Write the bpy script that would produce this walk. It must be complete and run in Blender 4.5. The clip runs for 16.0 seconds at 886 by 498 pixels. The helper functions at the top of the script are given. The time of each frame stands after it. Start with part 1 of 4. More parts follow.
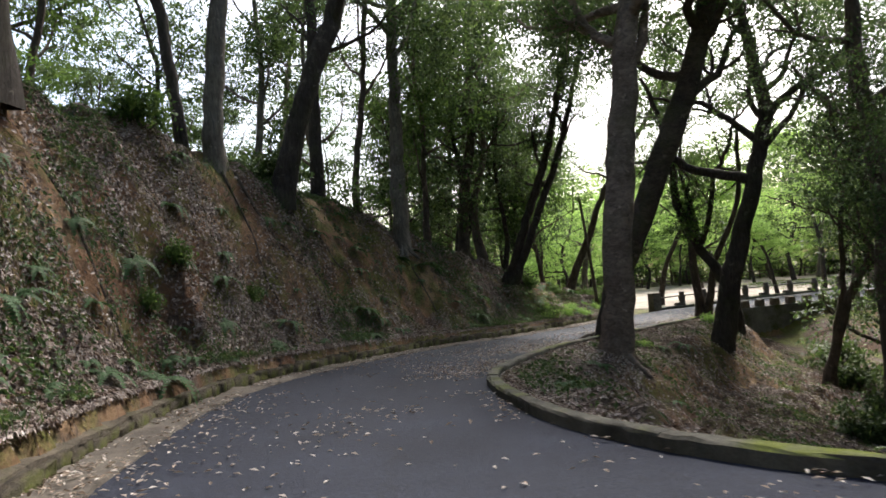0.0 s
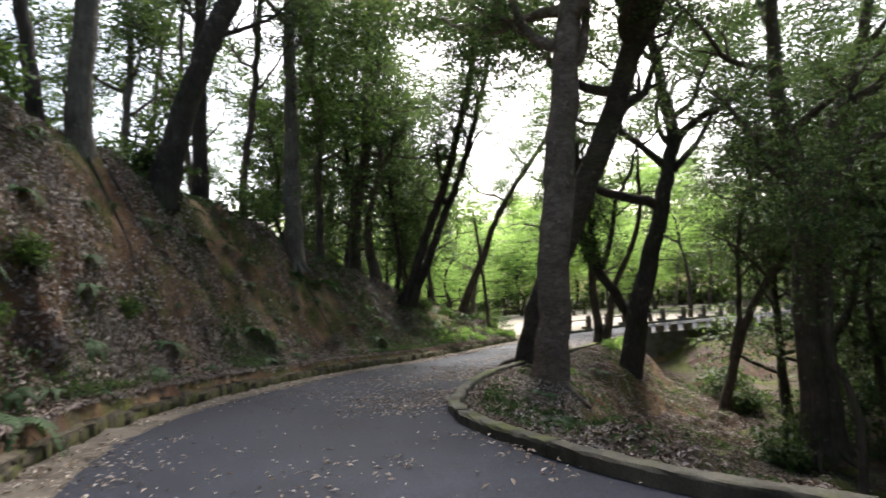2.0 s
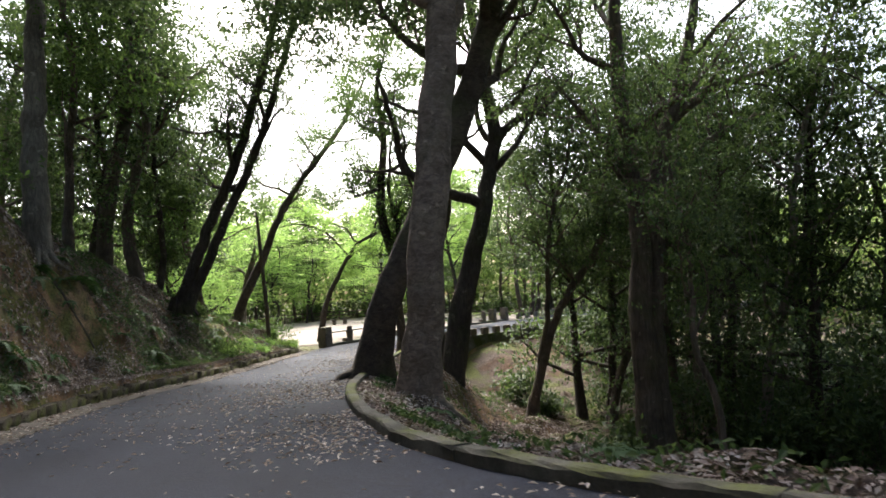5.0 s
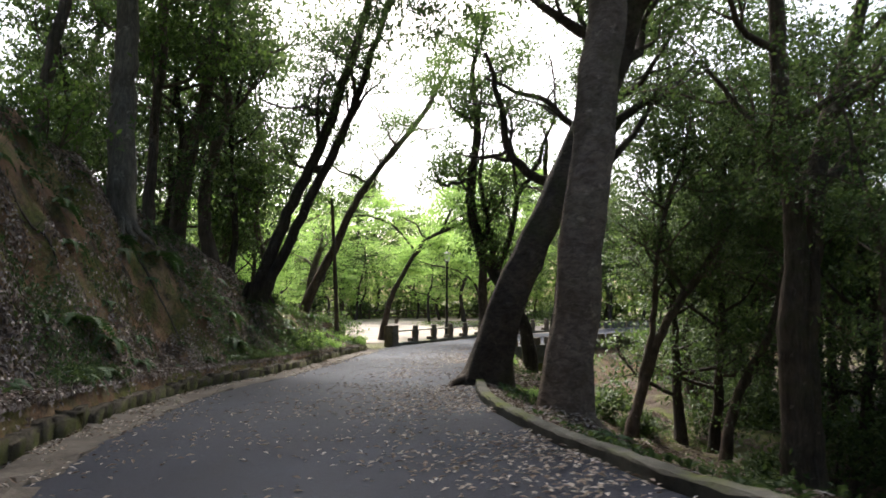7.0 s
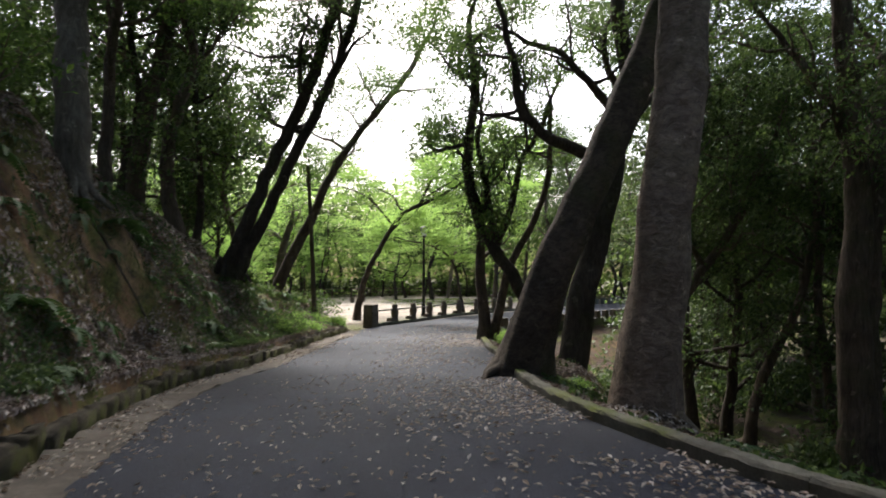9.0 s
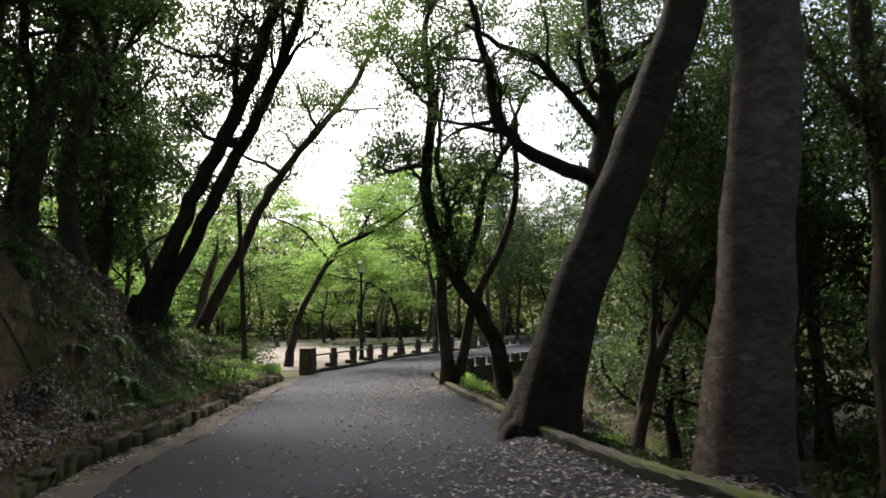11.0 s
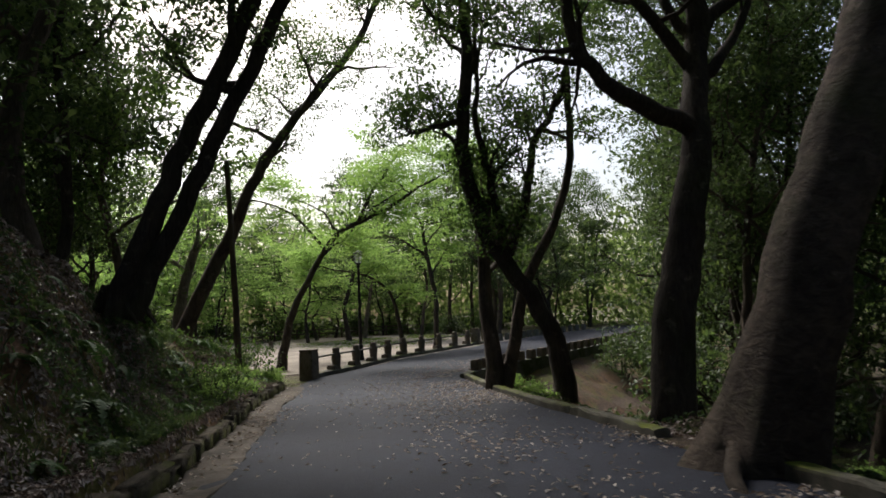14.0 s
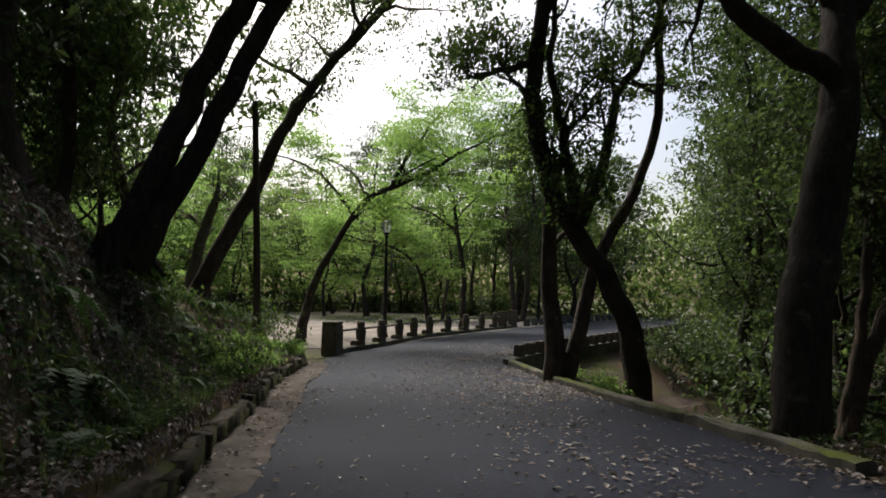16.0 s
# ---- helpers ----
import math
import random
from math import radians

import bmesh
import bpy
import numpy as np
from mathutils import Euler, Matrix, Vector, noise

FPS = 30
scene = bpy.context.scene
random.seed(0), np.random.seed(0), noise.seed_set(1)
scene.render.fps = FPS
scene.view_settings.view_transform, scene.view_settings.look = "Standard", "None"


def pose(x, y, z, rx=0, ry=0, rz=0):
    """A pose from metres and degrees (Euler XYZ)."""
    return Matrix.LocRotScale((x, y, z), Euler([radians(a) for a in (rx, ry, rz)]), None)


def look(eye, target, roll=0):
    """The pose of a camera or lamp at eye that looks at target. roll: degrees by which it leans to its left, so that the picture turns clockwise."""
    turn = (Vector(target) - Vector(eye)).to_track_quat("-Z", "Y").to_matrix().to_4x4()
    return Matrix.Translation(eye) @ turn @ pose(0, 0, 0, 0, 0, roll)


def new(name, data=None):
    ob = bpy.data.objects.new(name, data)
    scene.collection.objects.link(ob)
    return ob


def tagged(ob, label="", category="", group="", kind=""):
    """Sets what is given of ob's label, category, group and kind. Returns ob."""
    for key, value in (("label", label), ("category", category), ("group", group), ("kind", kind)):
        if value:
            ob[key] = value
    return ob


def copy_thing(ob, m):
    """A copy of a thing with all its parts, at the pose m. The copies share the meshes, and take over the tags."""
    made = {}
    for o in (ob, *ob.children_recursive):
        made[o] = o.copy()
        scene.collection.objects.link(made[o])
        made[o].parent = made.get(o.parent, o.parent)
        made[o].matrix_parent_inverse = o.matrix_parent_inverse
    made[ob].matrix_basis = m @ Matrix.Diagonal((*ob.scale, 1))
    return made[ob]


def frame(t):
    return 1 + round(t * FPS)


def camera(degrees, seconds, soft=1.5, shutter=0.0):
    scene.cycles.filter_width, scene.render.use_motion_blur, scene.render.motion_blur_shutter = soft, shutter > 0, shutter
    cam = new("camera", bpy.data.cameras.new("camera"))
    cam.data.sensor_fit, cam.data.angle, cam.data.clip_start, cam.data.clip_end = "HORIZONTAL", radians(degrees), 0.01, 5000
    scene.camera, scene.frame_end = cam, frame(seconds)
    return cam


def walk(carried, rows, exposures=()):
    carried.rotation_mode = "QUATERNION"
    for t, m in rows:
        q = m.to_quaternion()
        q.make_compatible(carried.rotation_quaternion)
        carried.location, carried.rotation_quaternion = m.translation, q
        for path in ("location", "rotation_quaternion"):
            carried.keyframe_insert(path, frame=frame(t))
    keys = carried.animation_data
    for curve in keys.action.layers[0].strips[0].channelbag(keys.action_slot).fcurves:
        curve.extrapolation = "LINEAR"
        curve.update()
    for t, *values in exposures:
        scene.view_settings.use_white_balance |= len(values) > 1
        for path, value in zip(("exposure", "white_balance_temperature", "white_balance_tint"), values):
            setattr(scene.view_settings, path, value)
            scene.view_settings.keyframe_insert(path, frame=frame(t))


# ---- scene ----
cam = camera(67.7, 16.0, soft=1.6, shutter=0.5)
METRES, EYE, TILT, LEAN, TURN = 22.0, 1.27, 2.4, 4.5, 0.0
ROWS = [
    (0.0, 0.0, 0.0, 0.0, 0.0, 0.0, -0.0),
    (0.5, -0.0177, 0.0242, -0.0042, -0.52, 0.53, -0.96),
    (1.0, -0.0323, 0.0512, -0.0078, -4.75, 1.66, -2.18),
    (1.5, -0.0494, 0.0774, -0.0128, -5.34, 2.26, -2.27),
    (2.0, -0.0615, 0.1026, -0.0143, -12.01, 2.41, -1.66),
    (2.5, -0.0779, 0.1305, -0.0172, -16.59, 3.08, -0.96),
    (3.0, -0.0908, 0.1573, -0.0196, -22.65, 1.98, -0.48),
    (3.5, -0.1049, 0.1871, -0.0238, -24.3, 1.52, -0.58),
    (4.0, -0.1136, 0.2164, -0.0277, -28.85, 2.23, -0.41),
    (6.5, -0.1514, 0.3745, -0.0454, -38.12, 5.26, -3.38),
    (7.0, -0.1544, 0.4071, -0.0488, -32.39, 4.46, -5.5),
    (7.5, -0.1557, 0.4368, -0.0508, -32.79, 3.26, -5.22),
    (8.0, -0.1558, 0.4681, -0.0527, -32.77, 2.07, -4.85),
    (8.5, -0.1549, 0.4978, -0.0542, -34.31, 1.68, -4.93),
    (9.0, -0.1507, 0.5305, -0.056, -36.51, 2.91, -5.21),
    (9.5, -0.1437, 0.561, -0.0563, -40.44, 5.3, -4.94),
    (12.0, -0.102, 0.7225, -0.0698, -43.72, 7.09, -3.77),
    (12.5, -0.0937, 0.7526, -0.0709, -43.85, 6.19, -3.02),
    (13.0, -0.0838, 0.7828, -0.0724, -47.36, 3.99, -2.04),
    (13.5, -0.0743, 0.81, -0.0726, -46.68, 4.71, -2.09),
    (14.0, -0.0647, 0.8342, -0.0736, -46.06, 6.87, -2.25),
    (14.5, -0.0536, 0.8599, -0.0771, -45.33, 6.8, -2.77),
    (15.0, -0.0421, 0.8878, -0.0792, -45.14, 6.61, -3.84),
    (15.5, -0.029, 0.9141, -0.0805, -45.05, 6.54, -4.51),
    (16.0, -0.016, 0.9386, -0.082, -45.2, 5.27, -5.84),
]
walk(cam, [(t, pose(0, 0, EYE, TILT, LEAN, TURN) @ pose(METRES * x, METRES * y, METRES * z, 90 + pitch, roll, yaw)) for t, x, y, z, yaw, pitch, roll in ROWS],
     exposures=[(0.0, 1.35), (3.5, 1.75), (7.0, 1.5), (9.5, 1.15), (12.5, 0.45), (16.0, 0.0)])

# ---- world, sun ----
world = bpy.data.worlds.new("world")
scene.world = world
world.use_nodes = True
wn = world.node_tree.nodes
sky = wn.new("ShaderNodeTexSky")
sky.sky_type = "NISHITA"
sky.sun_disc = False
sky.sun_elevation = radians(48)
sky.sun_rotation = radians(25)
sky.air_density, sky.dust_density, sky.ozone_density = 1.0, 4.5, 1.0
wn["Background"].inputs["Strength"].default_value = 0.15
world.node_tree.links.new(sky.outputs["Color"], wn["Background"].inputs["Color"])
sun_data = bpy.data.lights.new("sun", "SUN")
sun_data.energy, sun_data.angle, sun_data.color = 5.0, radians(22), (1.0, 0.97, 0.92)
sun = new("sun", sun_data)
sun.matrix_world = look((0, 0, 60), Vector((0, 0, 60)) - Vector((math.sin(radians(25)) * 0.67, math.cos(radians(25)) * 0.67, 0.74)))

# ---- materials ----
def material(name, rough=0.8, metal=0.0):
    m = bpy.data.materials.new(name)
    m.use_nodes = True
    nt = m.node_tree
    b = nt.nodes["Principled BSDF"]
    b.inputs["Roughness"].default_value = rough
    b.inputs["Metallic"].default_value = metal
    b.inputs["Specular IOR Level"].default_value = 0.15
    return m, nt, b


def noise_node(nt, scale, detail=6.0, rough=0.6, coords=None, distort=0.0):
    n = nt.nodes.new("ShaderNodeTexNoise")
    n.inputs["Scale"].default_value = scale
    n.inputs["Detail"].default_value = detail
    n.inputs["Roughness"].default_value = rough
    n.inputs["Distortion"].default_value = distort
    if coords is None:
        coords = nt.nodes.new("ShaderNodeTexCoord").outputs["Object"]
    nt.links.new(coords, n.inputs["Vector"])
    return n.outputs["Fac"]


def ramp(nt, fac, stops):
    r = nt.nodes.new("ShaderNodeValToRGB")
    while len(r.color_ramp.elements) < len(stops):
        r.color_ramp.elements.new(0.5)
    for e, (p, c) in zip(r.color_ramp.elements, stops):
        e.position = p
        e.color = (*c, 1) if len(c) == 3 else c
    nt.links.new(fac, r.inputs["Fac"])
    return r.outputs["Color"]


def grey(v):
    return (v, v, v)


def mix(nt, fac, a, b, kind="MIX"):
    n = nt.nodes.new("ShaderNodeMix")
    n.data_type, n.blend_type = "RGBA", kind
    for key, v in ((0, fac), (6, a), (7, b)):
        if isinstance(v, (int, float)):
            n.inputs[key].default_value = v
        elif isinstance(v, tuple):
            n.inputs[key].default_value = (*v, 1)
        else:
            nt.links.new(v, n.inputs[key])
    return n.outputs[2]


def bump(nt, b, height, strength, distance):
    n = nt.nodes.new("ShaderNodeBump")
    n.inputs["Strength"].default_value = strength
    n.inputs["Distance"].default_value = distance
    nt.links.new(height, n.inputs["Height"])
    nt.links.new(n.outputs["Normal"], b.inputs["Normal"])


def up_facing(nt, low, high):
    g = nt.nodes.new("ShaderNodeNewGeometry")
    s = nt.nodes.new("ShaderNodeSeparateXYZ")
    nt.links.new(g.outputs["Normal"], s.inputs[0])
    r = nt.nodes.new("ShaderNodeMapRange")
    r.inputs["From Min"].default_value, r.inputs["From Max"].default_value = low, high
    nt.links.new(s.outputs["Z"], r.inputs["Value"])
    return r.outputs["Result"]


def island_random(nt):
    return nt.nodes.new("ShaderNodeNewGeometry").outputs["Random Per Island"]


def object_random(nt):
    return nt.nodes.new("ShaderNodeObjectInfo").outputs["Random"]


def two_scale(name, dark, light, big, fine, rough=0.85, strength=0.5, depth=0.01, moss=None, moss_at=(0.5, 0.62), moss_scale=2.0, moss_up=False):
    """A surface with broad stains and fine grain, and moss in patches."""
    m, nt, b = material(name, rough)
    n1, n2 = noise_node(nt, big, 5), noise_node(nt, fine, 8, 0.7)
    mid = tuple((p + q) / 2 for p, q in zip(dark, light))
    c = ramp(nt, n1, [(0.3, dark), (0.5, mid), (0.72, light)])
    c = mix(nt, 0.75, c, ramp(nt, n2, [(0.25, grey(0.35)), (0.7, grey(1.0))]), "MULTIPLY")
    if moss:
        f = ramp(nt, noise_node(nt, moss_scale, 7, 0.65), [(moss_at[0], grey(0)), (moss_at[1], grey(1))])
        if moss_up:
            f = mix(nt, 1.0, f, up_facing(nt, 0.2, 0.8), "MULTIPLY")
        green = ramp(nt, n2, [(0.3, tuple(v * 0.5 for v in moss)), (0.7, moss)])
        c = mix(nt, f, c, green)
    nt.links.new(c, b.inputs["Base Color"])
    bump(nt, b, n2, strength, depth)
    return m


def leaf_material(name, colours, glow, rough=0.45, through_colour=None):
    """Leaves: a glossy upper side and light coming through; each leaf a little different."""
    m, nt, b = material(name, rough)
    b.inputs["Specular IOR Level"].default_value = 0.3
    r = island_random(nt)
    stops = [(i / max(1, len(colours) - 1), c) for i, c in enumerate(colours)]
    c = ramp(nt, r, stops)
    c = mix(nt, 0.6, c, ramp(nt, noise_node(nt, 0.6, 3), [(0.3, grey(0.5)), (0.7, grey(1.0))]), "MULTIPLY")
    nt.links.new(c, b.inputs["Base Color"])
    t = nt.nodes.new("ShaderNodeBsdfTranslucent")
    nt.links.new(mix(nt, 1.0, c, through_colour or (1.0, 1.0, 0.72), "MULTIPLY"), t.inputs["Color"])
    s = nt.nodes.new("ShaderNodeMixShader")
    s.inputs[0].default_value = glow
    nt.links.new(b.outputs[0], s.inputs[1])
    nt.links.new(t.outputs[0], s.inputs[2])
    nt.links.new(s.outputs[0], nt.nodes["Material Output"].inputs["Surface"])
    return m


def asphalt_material():
    m, nt, b = material("asphalt", 0.78)
    grain = noise_node(nt, 95, 4, 0.8)
    v = nt.nodes.new("ShaderNodeTexVoronoi")
    v.inputs["Scale"].default_value = 70
    nt.links.new(nt.nodes.new("ShaderNodeTexCoord").outputs["Object"], v.inputs["Vector"])
    stain, patch = noise_node(nt, 0.9, 6, 0.65), noise_node(nt, 0.23, 3, 0.5)
    c = ramp(nt, stain, [(0.25, (0.0135, 0.016, 0.027)), (0.55, (0.020, 0.0235, 0.038)), (0.8, (0.028, 0.033, 0.051))])
    c = mix(nt, 0.6, c, ramp(nt, patch, [(0.35, grey(0.72)), (0.65, grey(1.15))]), "MULTIPLY")
    c = mix(nt, 0.8, c, ramp(nt, grain, [(0.3, grey(0.45)), (0.75, grey(1.4))]), "MULTIPLY")
    c = mix(nt, 0.55, c, ramp(nt, v.outputs["Color"], [(0.15, grey(0.4)), (0.6, grey(1.0)), (0.95, grey(1.9))]), "MULTIPLY")
    c = mix(nt, 0.6, c, ramp(nt, noise_node(nt, 26, 5, 0.75), [(0.32, grey(0.55)), (0.5, grey(1.0)), (0.7, grey(1.6))]), "MULTIPLY")
    crack = nt.nodes.new("ShaderNodeTexVoronoi")
    crack.feature = "DISTANCE_TO_EDGE"
    crack.inputs["Scale"].default_value = 0.45
    warp = nt.nodes.new("ShaderNodeTexNoise")
    warp.inputs["Scale"].default_value = 2.5
    warp.inputs["Detail"].default_value = 6
    shift = nt.nodes.new("ShaderNodeVectorMath")
    shift.operation = "ADD"
    place = nt.nodes.new("ShaderNodeTexCoord").outputs["Object"]
    nt.links.new(place, warp.inputs["Vector"])
    nt.links.new(place, shift.inputs[0])
    nt.links.new(warp.outputs["Color"], shift.inputs[1])
    nt.links.new(shift.outputs[0], crack.inputs["Vector"])
    c = mix(nt, ramp(nt, crack.outputs["Distance"], [(0.0, grey(0.55)), (0.010, grey(0.0))]), c, (0.010, 0.010, 0.012))
    nt.links.new(c, b.inputs["Base Color"])
    h = mix(nt, 0.5, grain, v.outputs["Distance"])
    bump(nt, b, h, 0.8, 0.012)
    return m


def bank_material():
    """Bare earth in ochre and red-brown, dark litter where it lies flatter, moss in patches."""
    m, nt, b = material("bank_earth", 0.95)
    n1, n2, n3 = noise_node(nt, 0.45, 6, 0.6, distort=0.6), noise_node(nt, 14, 8, 0.75), noise_node(nt, 2.2, 7, 0.7)
    c = ramp(nt, n1, [(0.3, (0.10, 0.052, 0.034)), (0.45, (0.16, 0.085, 0.048)), (0.56, (0.235, 0.142, 0.080)), (0.70, (0.35, 0.24, 0.135))])
    litter = ramp(nt, n2, [(0.35, (0.038, 0.028, 0.023)), (0.55, (0.095, 0.068, 0.054)), (0.75, (0.20, 0.155, 0.128))])
    f = ramp(nt, n3, [(0.48, grey(0)), (0.62, grey(1))])
    c = mix(nt, f, c, litter)
    c = mix(nt, up_facing(nt, 0.72, 0.92), c, litter)
    moss = ramp(nt, noise_node(nt, 0.8, 7, 0.65, distort=0.4), [(0.46, grey(0)), (0.60, grey(0.8))])
    c = mix(nt, moss, c, ramp(nt, n2, [(0.3, (0.045, 0.060, 0.012)), (0.7, (0.15, 0.17, 0.036))]))
    c = mix(nt, 0.7, c, ramp(nt, n2, [(0.25, grey(0.4)), (0.7, grey(1.1))]), "MULTIPLY")
    nt.links.new(c, b.inputs["Base Color"])
    bump(nt, b, mix(nt, 0.5, n2, n3), 1.0, 0.12)
    return m


def bark_material(name, dark, light, moss=0.0, rings=False):
    m, nt, b = material(name, 0.9)
    tc = nt.nodes.new("ShaderNodeTexCoord").outputs["Object"]
    mp = nt.nodes.new("ShaderNodeMapping")
    mp.inputs["Scale"].default_value = (6, 6, 11) if rings else (14, 14, 2.5)
    nt.links.new(tc, mp.inputs["Vector"])
    n2 = noise_node(nt, 1.0, 8, 0.7, mp.outputs["Vector"], 0.8)
    n1 = noise_node(nt, 1.3, 6, 0.65)
    c = ramp(nt, n1, [(0.3, dark), (0.7, light)])
    c = mix(nt, 0.75, c, ramp(nt, n2, [(0.32, grey(0.25)), (0.66, grey(1.25))]), "MULTIPLY")
    lichen = ramp(nt, noise_node(nt, 3.5, 8, 0.7), [(0.60, grey(0)), (0.66, grey(0.55))])
    c = mix(nt, lichen, c, tuple(min(1.0, v * 1.7 + 0.02) for v in light))
    if moss:
        f = ramp(nt, noise_node(nt, 0.9, 6, 0.6), [(0.5, grey(0)), (0.65, grey(moss))])
        c = mix(nt, f, c, (0.045, 0.055, 0.018))
    nt.links.new(c, b.inputs["Base Color"])
    bump(nt, b, n2, 1.0, 0.06)
    return m


ASPHALT = asphalt_material()
BANK = bank_material()
STONE = two_scale("kerb_stone", (0.055, 0.045, 0.034), (0.17, 0.14, 0.105), 3.0, 18, 0.95, 0.9, 0.04, (0.085, 0.095, 0.018), (0.5, 0.66), 0.7)
KERB = two_scale("mossy_concrete", (0.05, 0.047, 0.038), (0.20, 0.185, 0.15), 1.6, 40, 0.9, 0.6, 0.015, (0.14, 0.165, 0.02), (0.46, 0.62), 0.5, True)
WALL = two_scale("weathered_concrete", (0.08, 0.078, 0.07), (0.24, 0.23, 0.21), 0.9, 30, 0.9, 0.5, 0.01, (0.06, 0.07, 0.02), (0.5, 0.65), 0.7)
POST = two_scale("post_concrete", (0.10, 0.08, 0.062), (0.24, 0.195, 0.155), 2.5, 35, 0.9, 0.6, 0.01, (0.06, 0.07, 0.02), (0.56, 0.68), 3.0)
SAND = two_scale("clearing_sand", (0.20, 0.165, 0.135), (0.37, 0.32, 0.275), 0.5, 18, 0.95, 0.4, 0.02, (0.10, 0.16, 0.035), (0.58, 0.68), 0.22)
GUTTER = two_scale("gutter_concrete", (0.06, 0.05, 0.042), (0.20, 0.17, 0.14), 1.8, 22, 0.95, 0.6, 0.02)
METAL = two_scale("dark_painted_metal", (0.012, 0.012, 0.012), (0.035, 0.034, 0.033), 3, 60, 0.5, 0.2, 0.002)
RAIL = two_scale("rail_metal", (0.07, 0.06, 0.05), (0.16, 0.14, 0.12), 3, 60, 0.6, 0.3, 0.003)
POLEWOOD = two_scale("pole_wood", (0.07, 0.055, 0.042), (0.15, 0.12, 0.09), 1.2, 30, 0.9, 0.5, 0.01)
BARK_GREY = bark_material("bark_grey", (0.10, 0.085, 0.068), (0.23, 0.20, 0.165))
BARK_RING = bark_material("bark_ringed", (0.105, 0.078, 0.060), (0.27, 0.205, 0.162), 0.3, True)
BARK_DARK = bark_material("bark_dark", (0.030, 0.024, 0.021), (0.085, 0.068, 0.056), 0.35)
BARK_BROWN = bark_material("bark_brown", (0.055, 0.042, 0.034), (0.14, 0.108, 0.084), 0.5)
BARK_LEAN = bark_material("bark_leaning", (0.042, 0.033, 0.027), (0.12, 0.094, 0.074), 0.5, True)
LEAF_OAK = leaf_material("leaf_evergreen", [(0.034, 0.058, 0.024), (0.058, 0.094, 0.036), (0.090, 0.138, 0.050), (0.130, 0.185, 0.068)], 0.56, 0.5)
LEAF_MID = leaf_material("leaf_mid_green", [(0.045, 0.085, 0.026), (0.085, 0.14, 0.040), (0.13, 0.20, 0.056)], 0.58, 0.6)
LEAF_MAPLE = leaf_material("leaf_maple", [(0.18, 0.30, 0.075), (0.24, 0.38, 0.10), (0.32, 0.46, 0.15)], 0.72, 0.65, (1.2, 1.2, 1.0))
LEAF_FAR = leaf_material("leaf_far", [(0.14, 0.20, 0.07), (0.20, 0.28, 0.10), (0.28, 0.36, 0.14)], 0.62, 0.8)
LEAF_FERN = leaf_material("leaf_fern", [(0.035, 0.080, 0.026), (0.060, 0.115, 0.036)], 0.35, 0.7)
LEAF_UNDER = leaf_material("leaf_undergrowth", [(0.038, 0.066, 0.028), (0.068, 0.108, 0.040), (0.11, 0.155, 0.054)], 0.5, 0.5)
LEAF_UNDER.node_tree.nodes["Principled BSDF"].inputs["Specular IOR Level"].default_value = 0.22
DRY = leaf_material("dry_leaf", [(0.13, 0.085, 0.055), (0.26, 0.19, 0.14), (0.40, 0.33, 0.27), (0.55, 0.49, 0.44)], 0.1, 0.6, (1.0, 0.9, 0.7))
# Brown litter; its palest stops paint in the glint of sky on leaves.
DRY_DARK = leaf_material("dark_dry_leaf", [(0.045, 0.027, 0.020), (0.11, 0.070, 0.050), (0.19, 0.13, 0.10), (0.29, 0.225, 0.19), (0.42, 0.355, 0.32)], 0.1, 0.5, (1.0, 0.85, 0.7))
GRASS = leaf_material("grass_blade", [(0.09, 0.15, 0.025), (0.15, 0.23, 0.04)], 0.4, 0.6)


def glass_material():
    m, nt, b = material("lantern_glass", 0.25)
    b.inputs["Base Color"].default_value = (0.85, 0.87, 0.86, 1)
    b.inputs["Transmission Weight"].default_value = 0.6
    return m


GLASS = glass_material()

# ---- the plan: road edges and heights ----
EDGE_LEFT = [(-2.2, -14), (-2.7, -4), (-3.0, 2), (-3.3, 5.5), (-3.8, 8.5), (-4.05, 11.3), (-3.85, 14), (-3.4, 15.8), (-3.0, 17.2), (-2.2, 19.1),
             (-1.1, 21.4), (0.5, 23.9), (2.1, 25.7), (3.6, 27.8), (5.2, 29.8), (6.8, 32.0), (8.6, 34.0), (10.0, 35.7)]
TOE_END = [(10.3, 37.2), (9.6, 40), (7.0, 46), (1.0, 56), (-6.0, 70)]
EDGE_FAR = [(11.9, 37.5), (14.1, 38.6), (17.7, 40.4), (20.1, 41.7), (23.6, 42.9), (28.6, 44.6), (33, 46.0), (42, 48.2), (56, 50)]
KERB_A = [(4.6, -14), (4.3, -4), (4.0, 1), (3.6, 2.6), (3.2, 3.5), (2.72, 4.05), (2.15, 4.65), (1.6, 5.5), (1.1, 6.7), (0.8, 8.1), (0.62, 9.7), (0.6, 11.0), (0.76, 12.3), (1.08, 13.3),
          (1.46, 14.5), (2.06, 15.95), (2.74, 17.4), (3.55, 18.8), (4.6, 20.35)]
KERB_B = [(6.0, 22.2), (7.35, 24.0), (8.6, 25.8), (10.2, 27.9), (11.9, 30.1), (13.4, 31.95)]
WALL_LINE = [(13.55, 32.25), (15.1, 32.85), (17.2, 33.5), (20.4, 34.1), (24.4, 35.1), (30, 36.4), (38, 38.0), (56, 40.5)]
BANK_HEIGHT = ([-14, 0, 8, 15, 19, 22, 24, 27, 29.5, 32, 34.5, 36.5, 40, 70], [4.5, 4.9, 5.4, 6.0, 5.8, 5.0, 4.2, 3.6, 3.0, 2.1, 1.2, 0.7, 0.6, 0.8])


